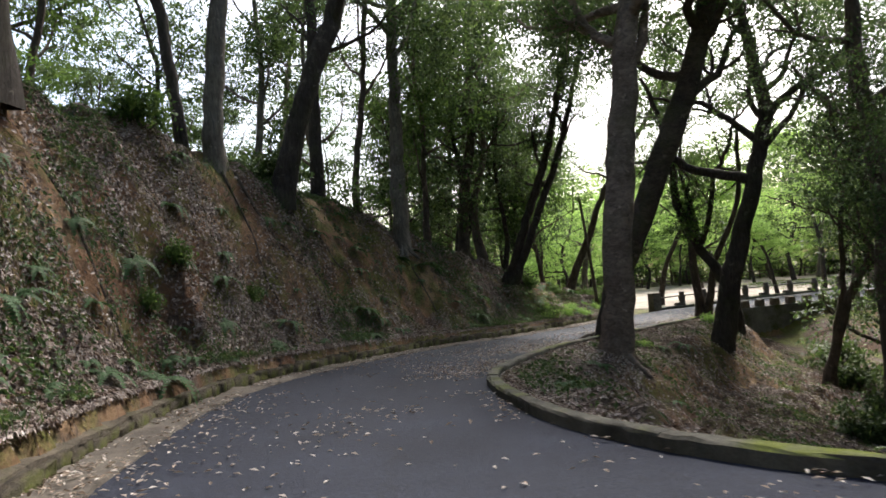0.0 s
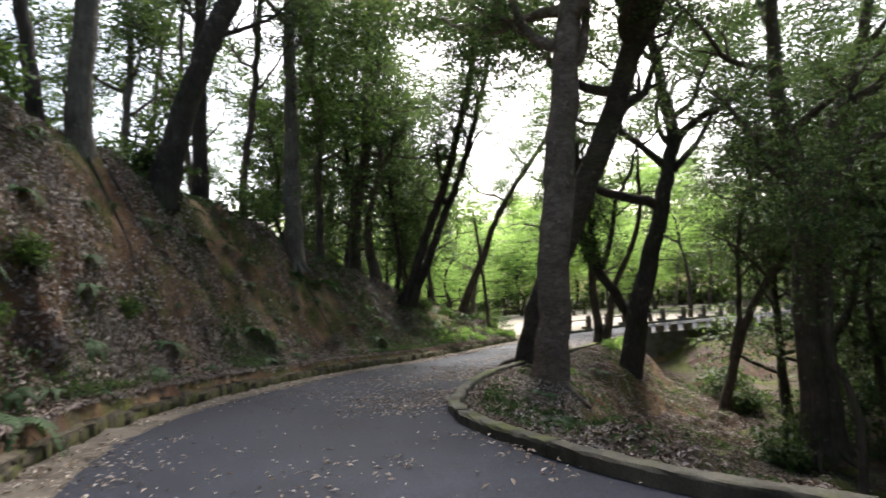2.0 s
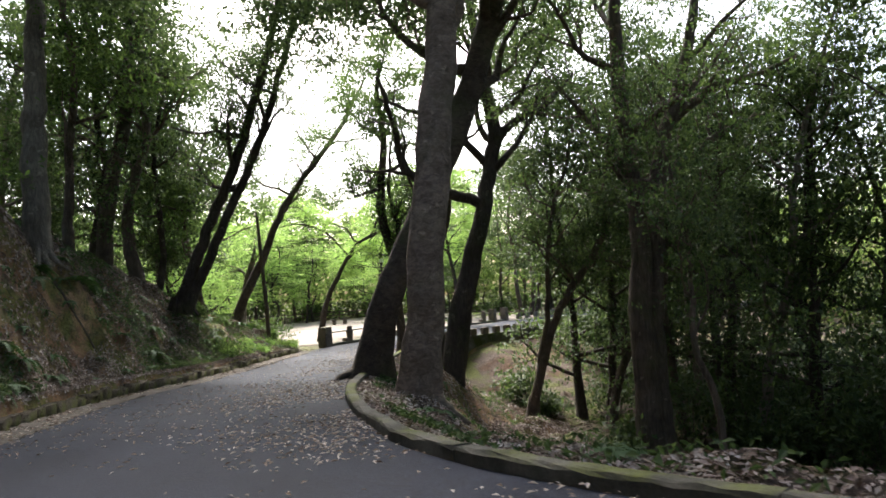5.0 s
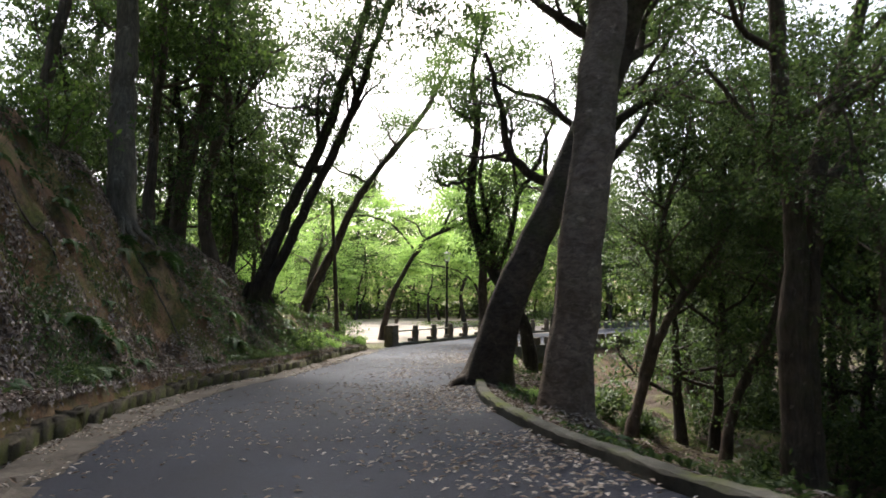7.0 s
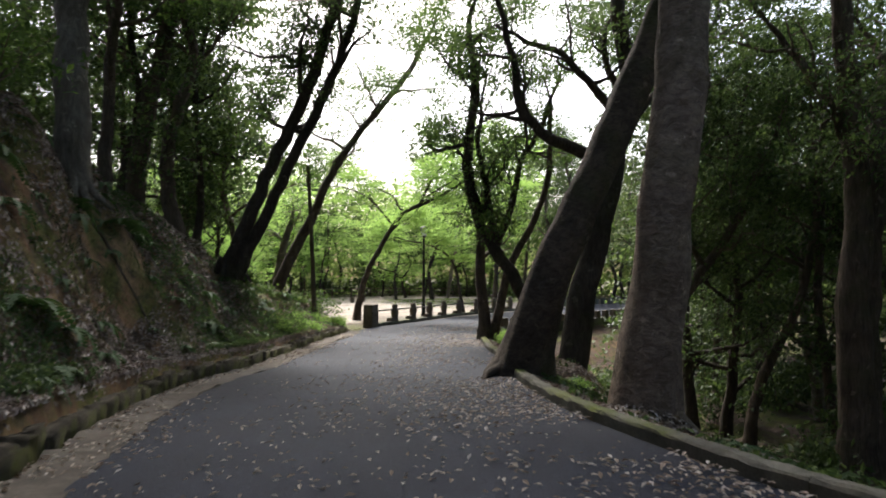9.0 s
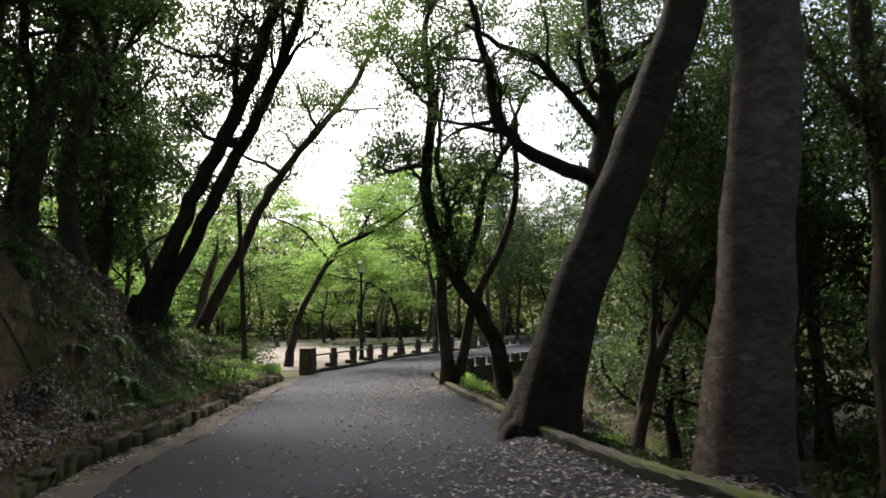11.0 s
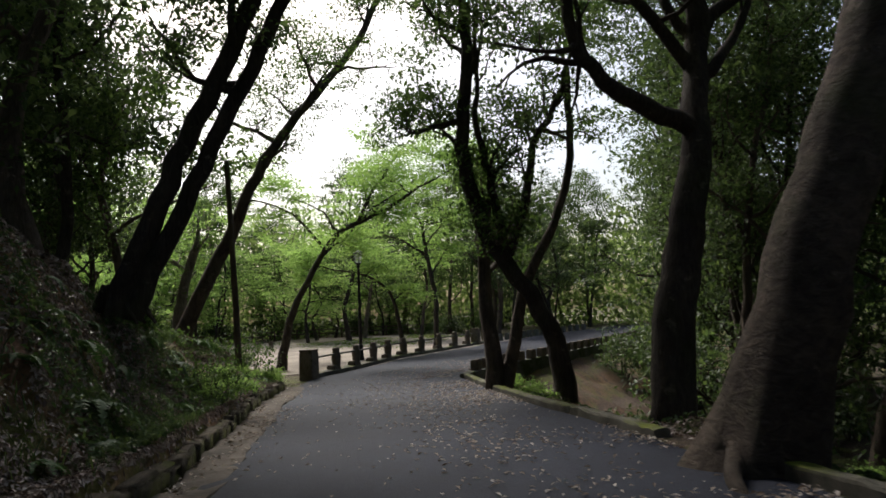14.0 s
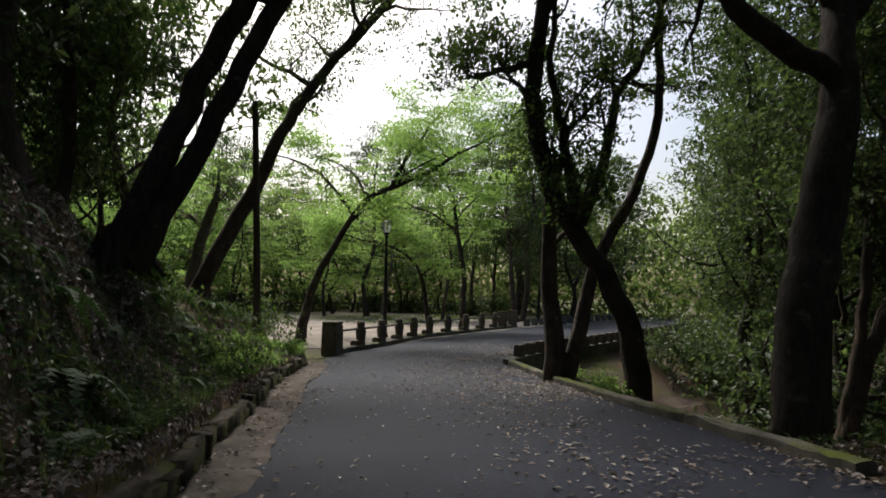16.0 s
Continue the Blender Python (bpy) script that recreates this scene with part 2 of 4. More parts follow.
def road_z(y):
    y = np.asarray(y, float)
    return np.where(y < 27, -0.05 * y, -1.35 - 0.33 * (1 - np.exp(-np.maximum(y - 27, 0) / 6.6)))


def smooth(points, step):
    """A Catmull-Rom curve through points, resampled at even steps."""
    p = np.array(points, float)
    p = np.vstack([2 * p[0] - p[1], p, 2 * p[-1] - p[-2]])
    out = []
    for i in range(1, len(p) - 2):
        for u in np.linspace(0, 1, 12, endpoint=False):
            out.append(0.5 * (2 * p[i] + (p[i + 1] - p[i - 1]) * u + (2 * p[i - 1] - 5 * p[i] + 4 * p[i + 1] - p[i + 2]) * u * u
                              + (3 * p[i] - p[i - 1] - 3 * p[i + 1] + p[i + 2]) * u ** 3))
    out = np.array(out + [p[-2]])
    run = np.r_[0, np.cumsum(np.linalg.norm(np.diff(out, axis=0), axis=1))]
    s = np.linspace(0, run[-1], max(2, int(round(run[-1] / step)) + 1))
    return np.stack([np.interp(s, run, out[:, k]) for k in range(out.shape[1])], 1)


def to_line(points, x, y):
    """Distance from a line, positive on its left side, and the y of the nearest point."""
    best, near, side = np.full(x.shape, 1e9), np.zeros(x.shape), np.ones(x.shape)
    for (ax, ay), (bx, by) in zip(points[:-1], points[1:]):
        dx, dy = bx - ax, by - ay
        u = np.clip(((x - ax) * dx + (y - ay) * dy) / (dx * dx + dy * dy), 0, 1)
        d = np.hypot(x - ax - u * dx, y - ay - u * dy)
        closer = d < best
        best, near = np.where(closer, d, best), np.where(closer, ay + u * dy, near)
        side = np.where(closer, np.sign(dx * (y - ay) - dy * (x - ax)), side)
    return best * side, near


LINE_LEFT = smooth(EDGE_LEFT + TOE_END, 0.8)
LINE_RIGHT = smooth(KERB_A + KERB_B + WALL_LINE, 0.8)


def soft_noise(x, y, scale, seed):
    """Smooth value noise of unit range."""
    def cell(i, j):
        v = np.sin(i * 127.1 + j * 311.7 + seed * 74.7) * 43758.5453
        return v - np.floor(v)
    u, v = x / scale, y / scale
    i, j = np.floor(u), np.floor(v)
    fu, fv = u - i, v - j
    fu, fv = fu * fu * (3 - 2 * fu), fv * fv * (3 - 2 * fv)
    return (cell(i, j) * (1 - fu) + cell(i + 1, j) * fu) * (1 - fv) + (cell(i, j + 1) * (1 - fu) + cell(i + 1, j + 1) * fu) * fv - 0.5


def ground_z(x, y):
    """Height of the ground: bank on the outside of the bend, ravine on its inside."""
    x, y = np.asarray(x, float), np.asarray(y, float)
    base = road_z(y)
    dl, yl = to_line(LINE_LEFT, x, y)
    dr, yr = to_line(LINE_RIGHT, x, y)
    dr = -dr
    rough = 0.60 * soft_noise(x, y, 2.7, 1) + 0.62 * soft_noise(x, y, 1.15, 2) + 0.42 * soft_noise(x, y, 0.6, 3) + 0.26 * soft_noise(x, y, 0.31, 4)
    high = np.interp(yl, *BANK_HEIGHT)
    rise = np.interp(dl, [0.0, 0.46, 0.47, 0.9, 1.45, 2.4, 3.3, 4.2, 30, 80], [0.0, 0.0, 0.04, 0.06, 0.20, 0.63, 0.94, 1.04, 1.35, 1.1])
    hollow = 2.0 * np.exp(-(((x + 5.6) / 0.5) ** 2 + ((y - 13.45) / 0.6) ** 2) ** 2) + 0.7 * np.exp(-(((x + 5.3) / 0.4) ** 2 + ((y - 11.6) / 0.7) ** 2))
    bank = road_z(yl) * (dl < 12) + base * (dl >= 12) + 0.22 * np.clip((dl - 0.44) * 20, 0, 1) + high * rise + rough * np.clip((dl - 0.6) * 0.9, 0, 1) - hollow
    drop = np.interp(dr, [0.0, 0.3, 1.0, 1.5, 2.2, 3.2, 5.0, 8, 16, 40, 120], [0.0, 0.03, -0.2, -0.35, -0.9, -1.9, -2.5, -3.0, -3.4, -1.0, 3.0])
    walled = np.clip((x - 12.6) / 1.2, 0, 1) * np.clip((y - 24) / 5, 0, 1)
    deep = np.interp(dr, [0.0, 0.12, 0.3, 3, 8, 16, 40, 120], [0.0, -0.3, -1.3, -2.2, -2.8, -3.2, -1.0, 3.0])
    shallow = np.interp(dr, [0.0, 0.12, 0.3, 1.2, 4, 8, 16, 40, 120], [0.0, -0.1, -0.35, -0.7, -2.1, -2.8, -3.2, -1.0, 3.0])
    right_end = np.clip((x - 16.5) / 2.5, 0, 1)
    drop_w = deep * (1 - right_end) + shallow * right_end
    side = np.where(dr < 25, road_z(yr), base) + drop * (1 - walled) + drop_w * walled + rough * np.clip((dr - 0.4) * 0.6, 0, 0.8)
    flat = base - 0.05
    return np.where(dl > 0, bank, np.where(dr > 0, side, flat))


def gz(x, y):
    return float(ground_z(np.array([x]), np.array([y]))[0])


# ---- mesh helpers ----
def mesh_from(name, verts, faces, mat, smooth_shade=True):
    """A mesh from arrays; faces all have the same number of corners, or are given as lists."""
    me = bpy.data.meshes.new(name)
    if isinstance(faces, np.ndarray):
        k = faces.shape[1]
        me.vertices.add(len(verts))
        me.vertices.foreach_set("co", np.asarray(verts, np.float32).ravel())
        me.loops.add(faces.size)
        me.loops.foreach_set("vertex_index", faces.astype(np.int32).ravel())
        me.polygons.add(len(faces))
        me.polygons.foreach_set("loop_start", np.arange(0, faces.size, k, dtype=np.int32))
        me.update(calc_edges=True)
    else:
        me.from_pydata([tuple(v) for v in verts], [], faces)
    me.materials.append(mat)
    me.polygons.foreach_set("use_smooth", np.full(len(me.polygons), smooth_shade))
    me.update()
    return me


def part(name, me, parent, label="", kind=""):
    ob = new(name, me)
    ob.parent = parent
    return tagged(ob, label=label, kind=kind)


def bm_mesh(name, bm, mat, smooth_shade=False):
    me = bpy.data.meshes.new(name)
    bmesh.ops.recalc_face_normals(bm, faces=bm.faces)
    bm.to_mesh(me)
    bm.free()
    me.materials.append(mat)
    me.polygons.foreach_set("use_smooth", np.full(len(me.polygons), smooth_shade))
    return me


def box_bm(size, centre=(0, 0, 0), bevel=0.02, segments=2, taper=1.0):
    bm = bmesh.new()
    bmesh.ops.create_cube(bm, size=1)
    for v in bm.verts:
        k = taper if v.co.z > 0 else 1.0
        v.co = Vector((v.co.x * size[0] * k + centre[0], v.co.y * size[1] * k + centre[1], v.co.z * size[2] + centre[2]))
    if bevel:
        bmesh.ops.bevel(bm, geom=bm.edges[:], offset=bevel, segments=segments, affect="EDGES")
    return bm


def lathe_bm(profile, sides=16, squash=1.0):
    """A turned shape from (radius, height) pairs."""
    bm = bmesh.new()
    rings = [[bm.verts.new((r * math.cos(a), squash * r * math.sin(a), z)) for a in np.linspace(0, 2 * math.pi, sides, endpoint=False)] for r, z in profile]
    for p, q in zip(rings[:-1], rings[1:]):
        for i in range(sides):
            bm.faces.new((p[i], p[(i + 1) % sides], q[(i + 1) % sides], q[i]))
    bm.faces.new(rings[-1])
    bm.faces.new(rings[0][::-1])
    return bm


class Wood:
    """Gathers tubes into one mesh."""

    def __init__(self):
        self.v, self.f, self.n = [], [], 0

    def tube(self, pts, radii, sides=8, lump=0.0, flare=0.0, rng=None):
        pts, radii = np.asarray(pts, float), np.asarray(radii, float)
        tangent = np.gradient(pts, axis=0)
        tangent /= np.linalg.norm(tangent, axis=1)[:, None] + 1e-9
        ref = np.array([1.0, 0, 0]) if abs(tangent[0][0]) < 0.9 else np.array([0, 1.0, 0])
        a = np.linspace(0, 2 * np.pi, sides, endpoint=False)
        k = len(pts)
        ring = np.zeros((k, sides, 3))
        phase = rng.uniform(0, 6.28) if rng is not None else 0
        for i in range(k):
            u = np.cross(tangent[i], ref)
            u /= np.linalg.norm(u) + 1e-9
            w = np.cross(tangent[i], u)
            r = np.full(sides, radii[i])
            if lump:
                r = r * (1 + lump * (0.5 * np.sin(2 * a + phase + i * 0.35) + 0.5 * np.sin(3 * a - phase + i * 0.6)))
                if rng is not None:
                    r = r * (1 + lump * 0.35 * rng.uniform(-1, 1, sides))
            if flare and i < 4:
                r = r * (1 + flare * (1 - i / 4) ** 2 * (0.55 + 0.45 * np.sin(5 * a + phase)))
            ring[i] = pts[i] + r[:, None] * (np.cos(a)[:, None] * u + np.sin(a)[:, None] * w)
        self.v.append(ring.reshape(-1, 3))
        idx = np.arange(k * sides).reshape(k, sides) + self.n
        nxt = np.roll(idx, -1, axis=1)
        self.f.append(np.stack([idx[:-1], nxt[:-1], nxt[1:], idx[1:]], -1).reshape(-1, 4))
        self.n += k * sides

    def mesh(self, name, mat):
        return mesh_from(name, np.vstack(self.v), np.vstack(self.f), mat)


def leaves(name, centres, spread, per, size, mat, rng, flat=0.6, droop=0.0, aspect=0.5):
    """Many small leaves round the given centres, each a folded blade of its own."""
    c = np.repeat(np.asarray(centres, float), per, axis=0)
    n = len(c)
    off = rng.normal(0, 1, (n, 3))
    off /= (np.linalg.norm(off, axis=1)[:, None] + 1e-6)
    off *= (rng.uniform(0, 1, n) ** 0.45)[:, None] * spread
    if spread >= 0.5 and per >= 16:
        spray = rng.integers(0, max(2, per // 11), n) + np.arange(n) // per * 1000
        off = off[np.unique(spray, return_index=True)[1]][np.unique(spray, return_inverse=True)[1]]
        off = off + rng.normal(0, 1, (n, 3)) * np.array([0.2, 0.2, 0.11]) * (0.6 + 0.5 * spread)
    off[:, 2] *= flat
    p = c + off
    p[:, 2] -= droop * (off[:, 0] ** 2 + off[:, 1] ** 2)
    az = rng.uniform(0, 2 * np.pi, n)
    el = rng.normal(-0.15, 0.45, n) if flat < 0.5 else rng.normal(-0.2, 0.75, n)
    d = np.stack([np.cos(az) * np.cos(el), np.sin(az) * np.cos(el), np.sin(el)], 1)
    side = np.cross(d, np.array([0, 0, 1.0]) + rng.normal(0, 0.35, (n, 3)))
    side /= np.linalg.norm(side, axis=1)[:, None] + 1e-6
    s = size * rng.uniform(0.6, 1.35, n)[:, None]
    up = np.cross(side, d)
    v = np.stack([p - d * s * 0.5, p + side * s * aspect * 0.5 + up * s * 0.06 - d * s * 0.05, p + d * s * 0.5, p - side * s * aspect * 0.5 + up * s * 0.06 - d * s * 0.05], 1)
    return mesh_from(name, v.reshape(-1, 3), np.arange(n * 4).reshape(n, 4), mat, False)


def bend(start, way, length, rng, wander=0.25, up=0.1, steps=7):
    """A wandering branch line."""
    p, d = np.array(start, float), np.array(way, float)
    d /= np.linalg.norm(d)
    pts = [p.copy()]
    for _ in range(steps):
        d = d + rng.normal(0, wander, 3) + np.array([0, 0, up])
        d /= np.linalg.norm(d)
        p = p + d * length / steps
        pts.append(p.copy())
    return np.array(pts)


def along(pts, u):
    x = u * (len(pts) - 1)
    i = min(int(x), len(pts) - 2)
    return pts[i] + (pts[i + 1] - pts[i]) * (x - i), pts[i + 1] - pts[i]


def dense(points, step):
    return smooth(points, step)


def grow(limb, pts, radii, rng, twigs, reach, tips, depth=0, up=0.1):
    """Branches along a limb, into the same mesh; leaf places go to tips."""
    for k in range(twigs):
        u = rng.uniform(0.25, 1.0)
        p, d = along(pts, u)
        d = d / (np.linalg.norm(d) + 1e-9)
        r = np.interp(u, np.linspace(0, 1, len(radii)), radii)
        w = d * 0.6 + rng.normal(0, 0.7, 3) + np.array([0, 0, up])
        q = bend(p, w, reach * rng.uniform(0.6, 1.2), rng, 0.28, up * 0.6, 5)
        rr = np.linspace(r * 0.55, max(0.006, r * 0.15), len(q))
        limb.tube(q if depth == 0 else q[::2], rr if depth == 0 else rr[::2], 4 if depth == 0 else 3)
        tips.append(q[-1])
        if depth < 1:
            tips.append(q[3])
            grow(limb, q, rr, rng, 3, reach * 0.55, tips, depth + 1, up)


def tree(name, spine, r0, r1, bark, leaf, label, seed, limbs=6, limb_from=0.45, reach=3.0, per=26, spread=0.55, size=0.12, flat=0.6, extra=(), flare=0.5,
         twigs=5, sides=12, up=0.12, crown_label="", stems=(), top=True):
    """A tree: trunk, main limbs that carry their twigs, and a crown of single leaves. extra: limbs given by their line and radius; stems: further trunks."""
    rng = np.random.default_rng(seed)
    base = np.array(spine[0], float)
    ob = new(name)
    ob.location = base
    tagged(ob, label=label, category="tree")
    tips, woods = [], []
    for i, (line, ra, rb) in enumerate([(spine, r0, r1), *stems]):
        pts = dense([np.array(p) - base for p in line], 0.45)
        n = len(pts)
        jitter = rng.normal(0, 0.025, pts.shape)
        jitter[0] = 0
        pts = pts + jitter
        rad = ra + (rb - ra) * np.linspace(0, 1, n) ** 0.8
        w = Wood()
        w.tube(pts, rad, sides, 0.10, flare, rng)
        if flare > 0.3:
            for a in rng.uniform(0, 6.28, 5):
                q = np.array([pts[0] + np.array([math.cos(a), math.sin(a), 0]) * ra * k + np.array([0, 0, z]) for k, z in ((0.5, 0.55), (1.0, 0.28), (1.6, 0.05), (2.3, -0.16))])
                w.tube(q, [ra * 0.34, ra * 0.27, ra * 0.2, ra * 0.1], 7, 0.1, 0, rng)
        part("trunk", w.mesh(name + "_trunk", bark), ob)
        woods.append((pts, rad))
    for line, ra in extra:
        pts = dense([np.array(p) - base for p in line], 0.35)
        pts[1:] += rng.normal(0, 0.03, pts[1:].shape)
        rad = np.linspace(ra, ra * 0.3, len(pts))
        w = Wood()
        w.tube(pts, rad, 8, 0.08, 0, rng)
        grow(w, pts, rad, rng, twigs + 1, reach * 0.6, tips, 0, up)
        part("limb", w.mesh(name + "_limb", bark), ob)
    for k in range(limbs):
        pts, rad = woods[k % len(woods)]
        u = limb_from + (0.98 - limb_from) * (k + rng.uniform(0.2, 0.9)) / limbs
        p, d = along(pts, u)
        a = k * 2.4 + rng.uniform(-0.5, 0.5)
        r = np.interp(u, np.linspace(0, 1, len(rad)), rad)
        q = bend(p, (math.cos(a), math.sin(a), rng.uniform(0.15, 0.9)), reach * rng.uniform(0.75, 1.25), rng, 0.22, up, 8)
        rr = np.linspace(r * 0.55, max(0.012, r * 0.12), len(q))
        w = Wood()
        w.tube(q, rr, 7 if sides > 9 else 5)
        grow(w, q, rr, rng, twigs, reach * 0.45, tips, 0, up)
        part("limb", w.mesh(name + "_limb", bark), ob)
    if top:
        for pts, rad in woods:
            w = Wood()
            q = bend(pts[-1], pts[-1] - pts[-2], reach * 0.8, rng, 0.15, 0.1, 6)
            rr = np.linspace(rad[-1], 0.012, len(q))
            w.tube(q, rr, 7)
            grow(w, q, rr, rng, twigs + 2, reach * 0.5, tips, 0, up)
            part("limb", w.mesh(name + "_limb", bark), ob)
    if per:
        part("crown", leaves(name + "_crown", tips, spread, per, size, leaf, rng, flat), ob, crown_label)
    return ob


# ---- ground, road ----
def graded(low, high, a, b, step):
    """Even steps from a to b, then ever longer ones to low and high."""
    def out(limit):
        v, s, r = 0.0, step, []
        while v < limit:
            s *= 1.17
            v += s
            r.append(v)
        return np.array(r)
    return np.r_[(a - out(a - low))[::-1], np.arange(a, b + step, step), b + step + out(high - b)]


def build_ground():
    xs, ys = graded(-420, 420, -8.5, 12, 0.12), graded(-420, 480, 3.0, 36, 0.12)
    gx, gy = np.meshgrid(xs, ys)
    z = ground_z(gx, gy)
    far = np.clip((np.hypot(gx - 5, gy - 25) - 70) / 120, 0, 1)
    z = z * (1 - far) - 4.0 * far
    v = np.stack([gx, gy, z], -1).reshape(-1, 3)
    n, k = gx.shape
    i = np.arange(n * k).reshape(n, k)
    f = np.stack([i[:-1, :-1], i[:-1, 1:], i[1:, 1:], i[1:, :-1]], -1).reshape(-1, 4)
    return tagged(new("ground", mesh_from("ground", v, f, BANK)), "brown forest earth with leaf litter and moss patches", "ground", kind="structure")


build_ground()


def matched(points, n):
    p = smooth(points, 0.3)
    run = np.r_[0, np.cumsum(np.linalg.norm(np.diff(p, axis=0), axis=1))]
    return lambda s: np.stack([np.interp(s, run, p[:, 0]), np.interp(s, run, p[:, 1])], -1), run[-1]


def build_road():
    """One sheet between its two edges, joined at stations that face each other."""
    pairs_l = EDGE_LEFT + EDGE_FAR
    lp = smooth(pairs_l, 0.35)
    rp = smooth(KERB_A + KERB_B + WALL_LINE, 0.1)
    near, last = [], 0
    for p in lp:
        d = np.hypot(*(rp - p).T)
        d[:last] = 1e9
        d[last + 12:] = 1e9
        last = int(np.argmin(d))
        near.append(rp[last])
    near = np.array(near)
    cols = np.linspace(0, 1, 13)
    grid = lp[:, None, :] * (1 - cols)[None, :, None] + near[:, None, :] * cols[None, :, None]
    z = road_z(grid[..., 1]) + 0.03 * np.sin(np.pi * cols)[None, :] - 0.0
    v = np.concatenate([grid, z[..., None]], -1).reshape(-1, 3)
    n, k = len(lp), len(cols)
    i = np.arange(n * k).reshape(n, k)
    f = np.stack([i[:-1, :-1], i[1:, :-1], i[1:, 1:], i[:-1, 1:]], -1).reshape(-1, 4)
    return tagged(new("road", mesh_from("road", v, f, ASPHALT)), "dark grey worn asphalt road with scattered leaves", "road", kind="structure")


build_road()


def sweep(name, line, section, mat, lift=0.0, wobble=0.0, seed=0, ends=True):
    """A cross-section, in metres to the right of the line and above the road, carried along a line."""
    rng = np.random.default_rng(seed)
    line = np.asarray(line, float)
    t = np.gradient(line, axis=0)
    t /= np.linalg.norm(t, axis=1)[:, None]
    right = np.stack([t[:, 1], -t[:, 0]], 1)
    n, k = len(line), len(section)
    v = np.zeros((n, k, 3))
    for j, (s, h) in enumerate(section):
        jig = rng.normal(0, wobble, (n, 2)) if wobble else np.zeros((n, 2))
        v[:, j, :2] = line + right * (s + jig[:, :1])
        v[:, j, 2] = road_z(line[:, 1]) + h + lift + jig[:, 1]
    i = np.arange(n * k).reshape(n, k)
    nx = np.roll(i, -1, axis=1)
    faces = np.stack([i[:-1], i[1:], nx[1:], nx[:-1]], -1).reshape(-1, 4).tolist()
    if ends:
        faces += [i[0].tolist(), i[-1][::-1].tolist()]
    me = mesh_from(name, v.reshape(-1, 3), faces, mat, False)
    return me


def kerb(line, name, label, seed, height=0.14, width=0.2):
    """A cast kerb in lengths with narrow joints between them."""
    ob = tagged(new(name), label, "kerb", kind="structure")
    p = smooth(line, 0.16)
    section = [(0.0, -0.12), (0.0, height - 0.03), (0.015, height - 0.008), (0.04, height), (width - 0.04, height), (width - 0.012, height - 0.012), (width, height - 0.04), (width, -0.5)]
    run = 18
    for k in range(0, len(p) - 2, run):
        piece = p[k:k + run + 1].copy()
        if len(piece) < 3:
            continue
        piece[-1] = piece[-1] - (piece[-1] - piece[-2]) * 0.07
        part("kerb_length", sweep("kerb_length", piece, section, KERB, 0.0, 0.006, seed + k), ob)
    return ob


kerb(KERB_A, "kerb_inner", "low concrete kerb overgrown with yellow-green moss", 11)
kerb(KERB_B, "kerb_far", "low concrete kerb overgrown with bright moss", 51, 0.13, 0.2)


def build_wall():
    ob = tagged(new("retaining_wall"), "grey weathered concrete retaining wall above the ravine", "wall", kind="structure")
    p = smooth(WALL_LINE, 0.5)
    part("wall_body", sweep("wall_body", p, [(0.0, -0.1), (0.0, 0.1), (0.02, 0.12), (0.26, 0.12), (0.28, 0.1), (0.34, -2.6), (0.0, -2.6)], WALL, 0.0, 0.004, 5), ob)
    return p


wall_points = build_wall()


def edge_blocks():
    """Squat concrete blocks along the wall's top."""
    me = bm_mesh("edge_block", box_bm((0.46, 0.26, 0.34), (0, 0, 0.17), 0.03, 2, 0.94), POST)
    p = smooth(WALL_LINE, 0.05)
    p = p[p[:, 0] > 14.6]
    for k in range(0, min(len(p), 520), 19):
        a = p[min(k + 2, len(p) - 1)] - p[k]
        x, y = p[k] + np.array([a[1], -a[0]]) / np.hypot(*a) * 0.14
        ob = new("edge_block", me)
        ob.matrix_world = pose(x, y, float(road_z(p[k][1])) + 0.115, 0, 0, math.degrees(math.atan2(a[1], a[0])))
        tagged(ob, "squat dark concrete block on the retaining wall", "edge block", "blocks on the wall")


edge_blocks()


def far_blocks():
    me = bm_mesh("guard_block", box_bm((0.5, 0.3, 0.5), (0, 0, 0.25), 0.04, 2, 0.92), WALL)
    p = smooth([(33, 46.4), (37, 47.4), (42, 48.5), (48, 49.3)], 1.3)
    for q in p:
        ob = new("guard_block", me)
        ob.matrix_world = pose(q[0], q[1], -1.70, 0, 0, 15)
        tagged(ob, "pale concrete guard block at the road's outer edge", "guard block", "guard blocks")


far_blocks()


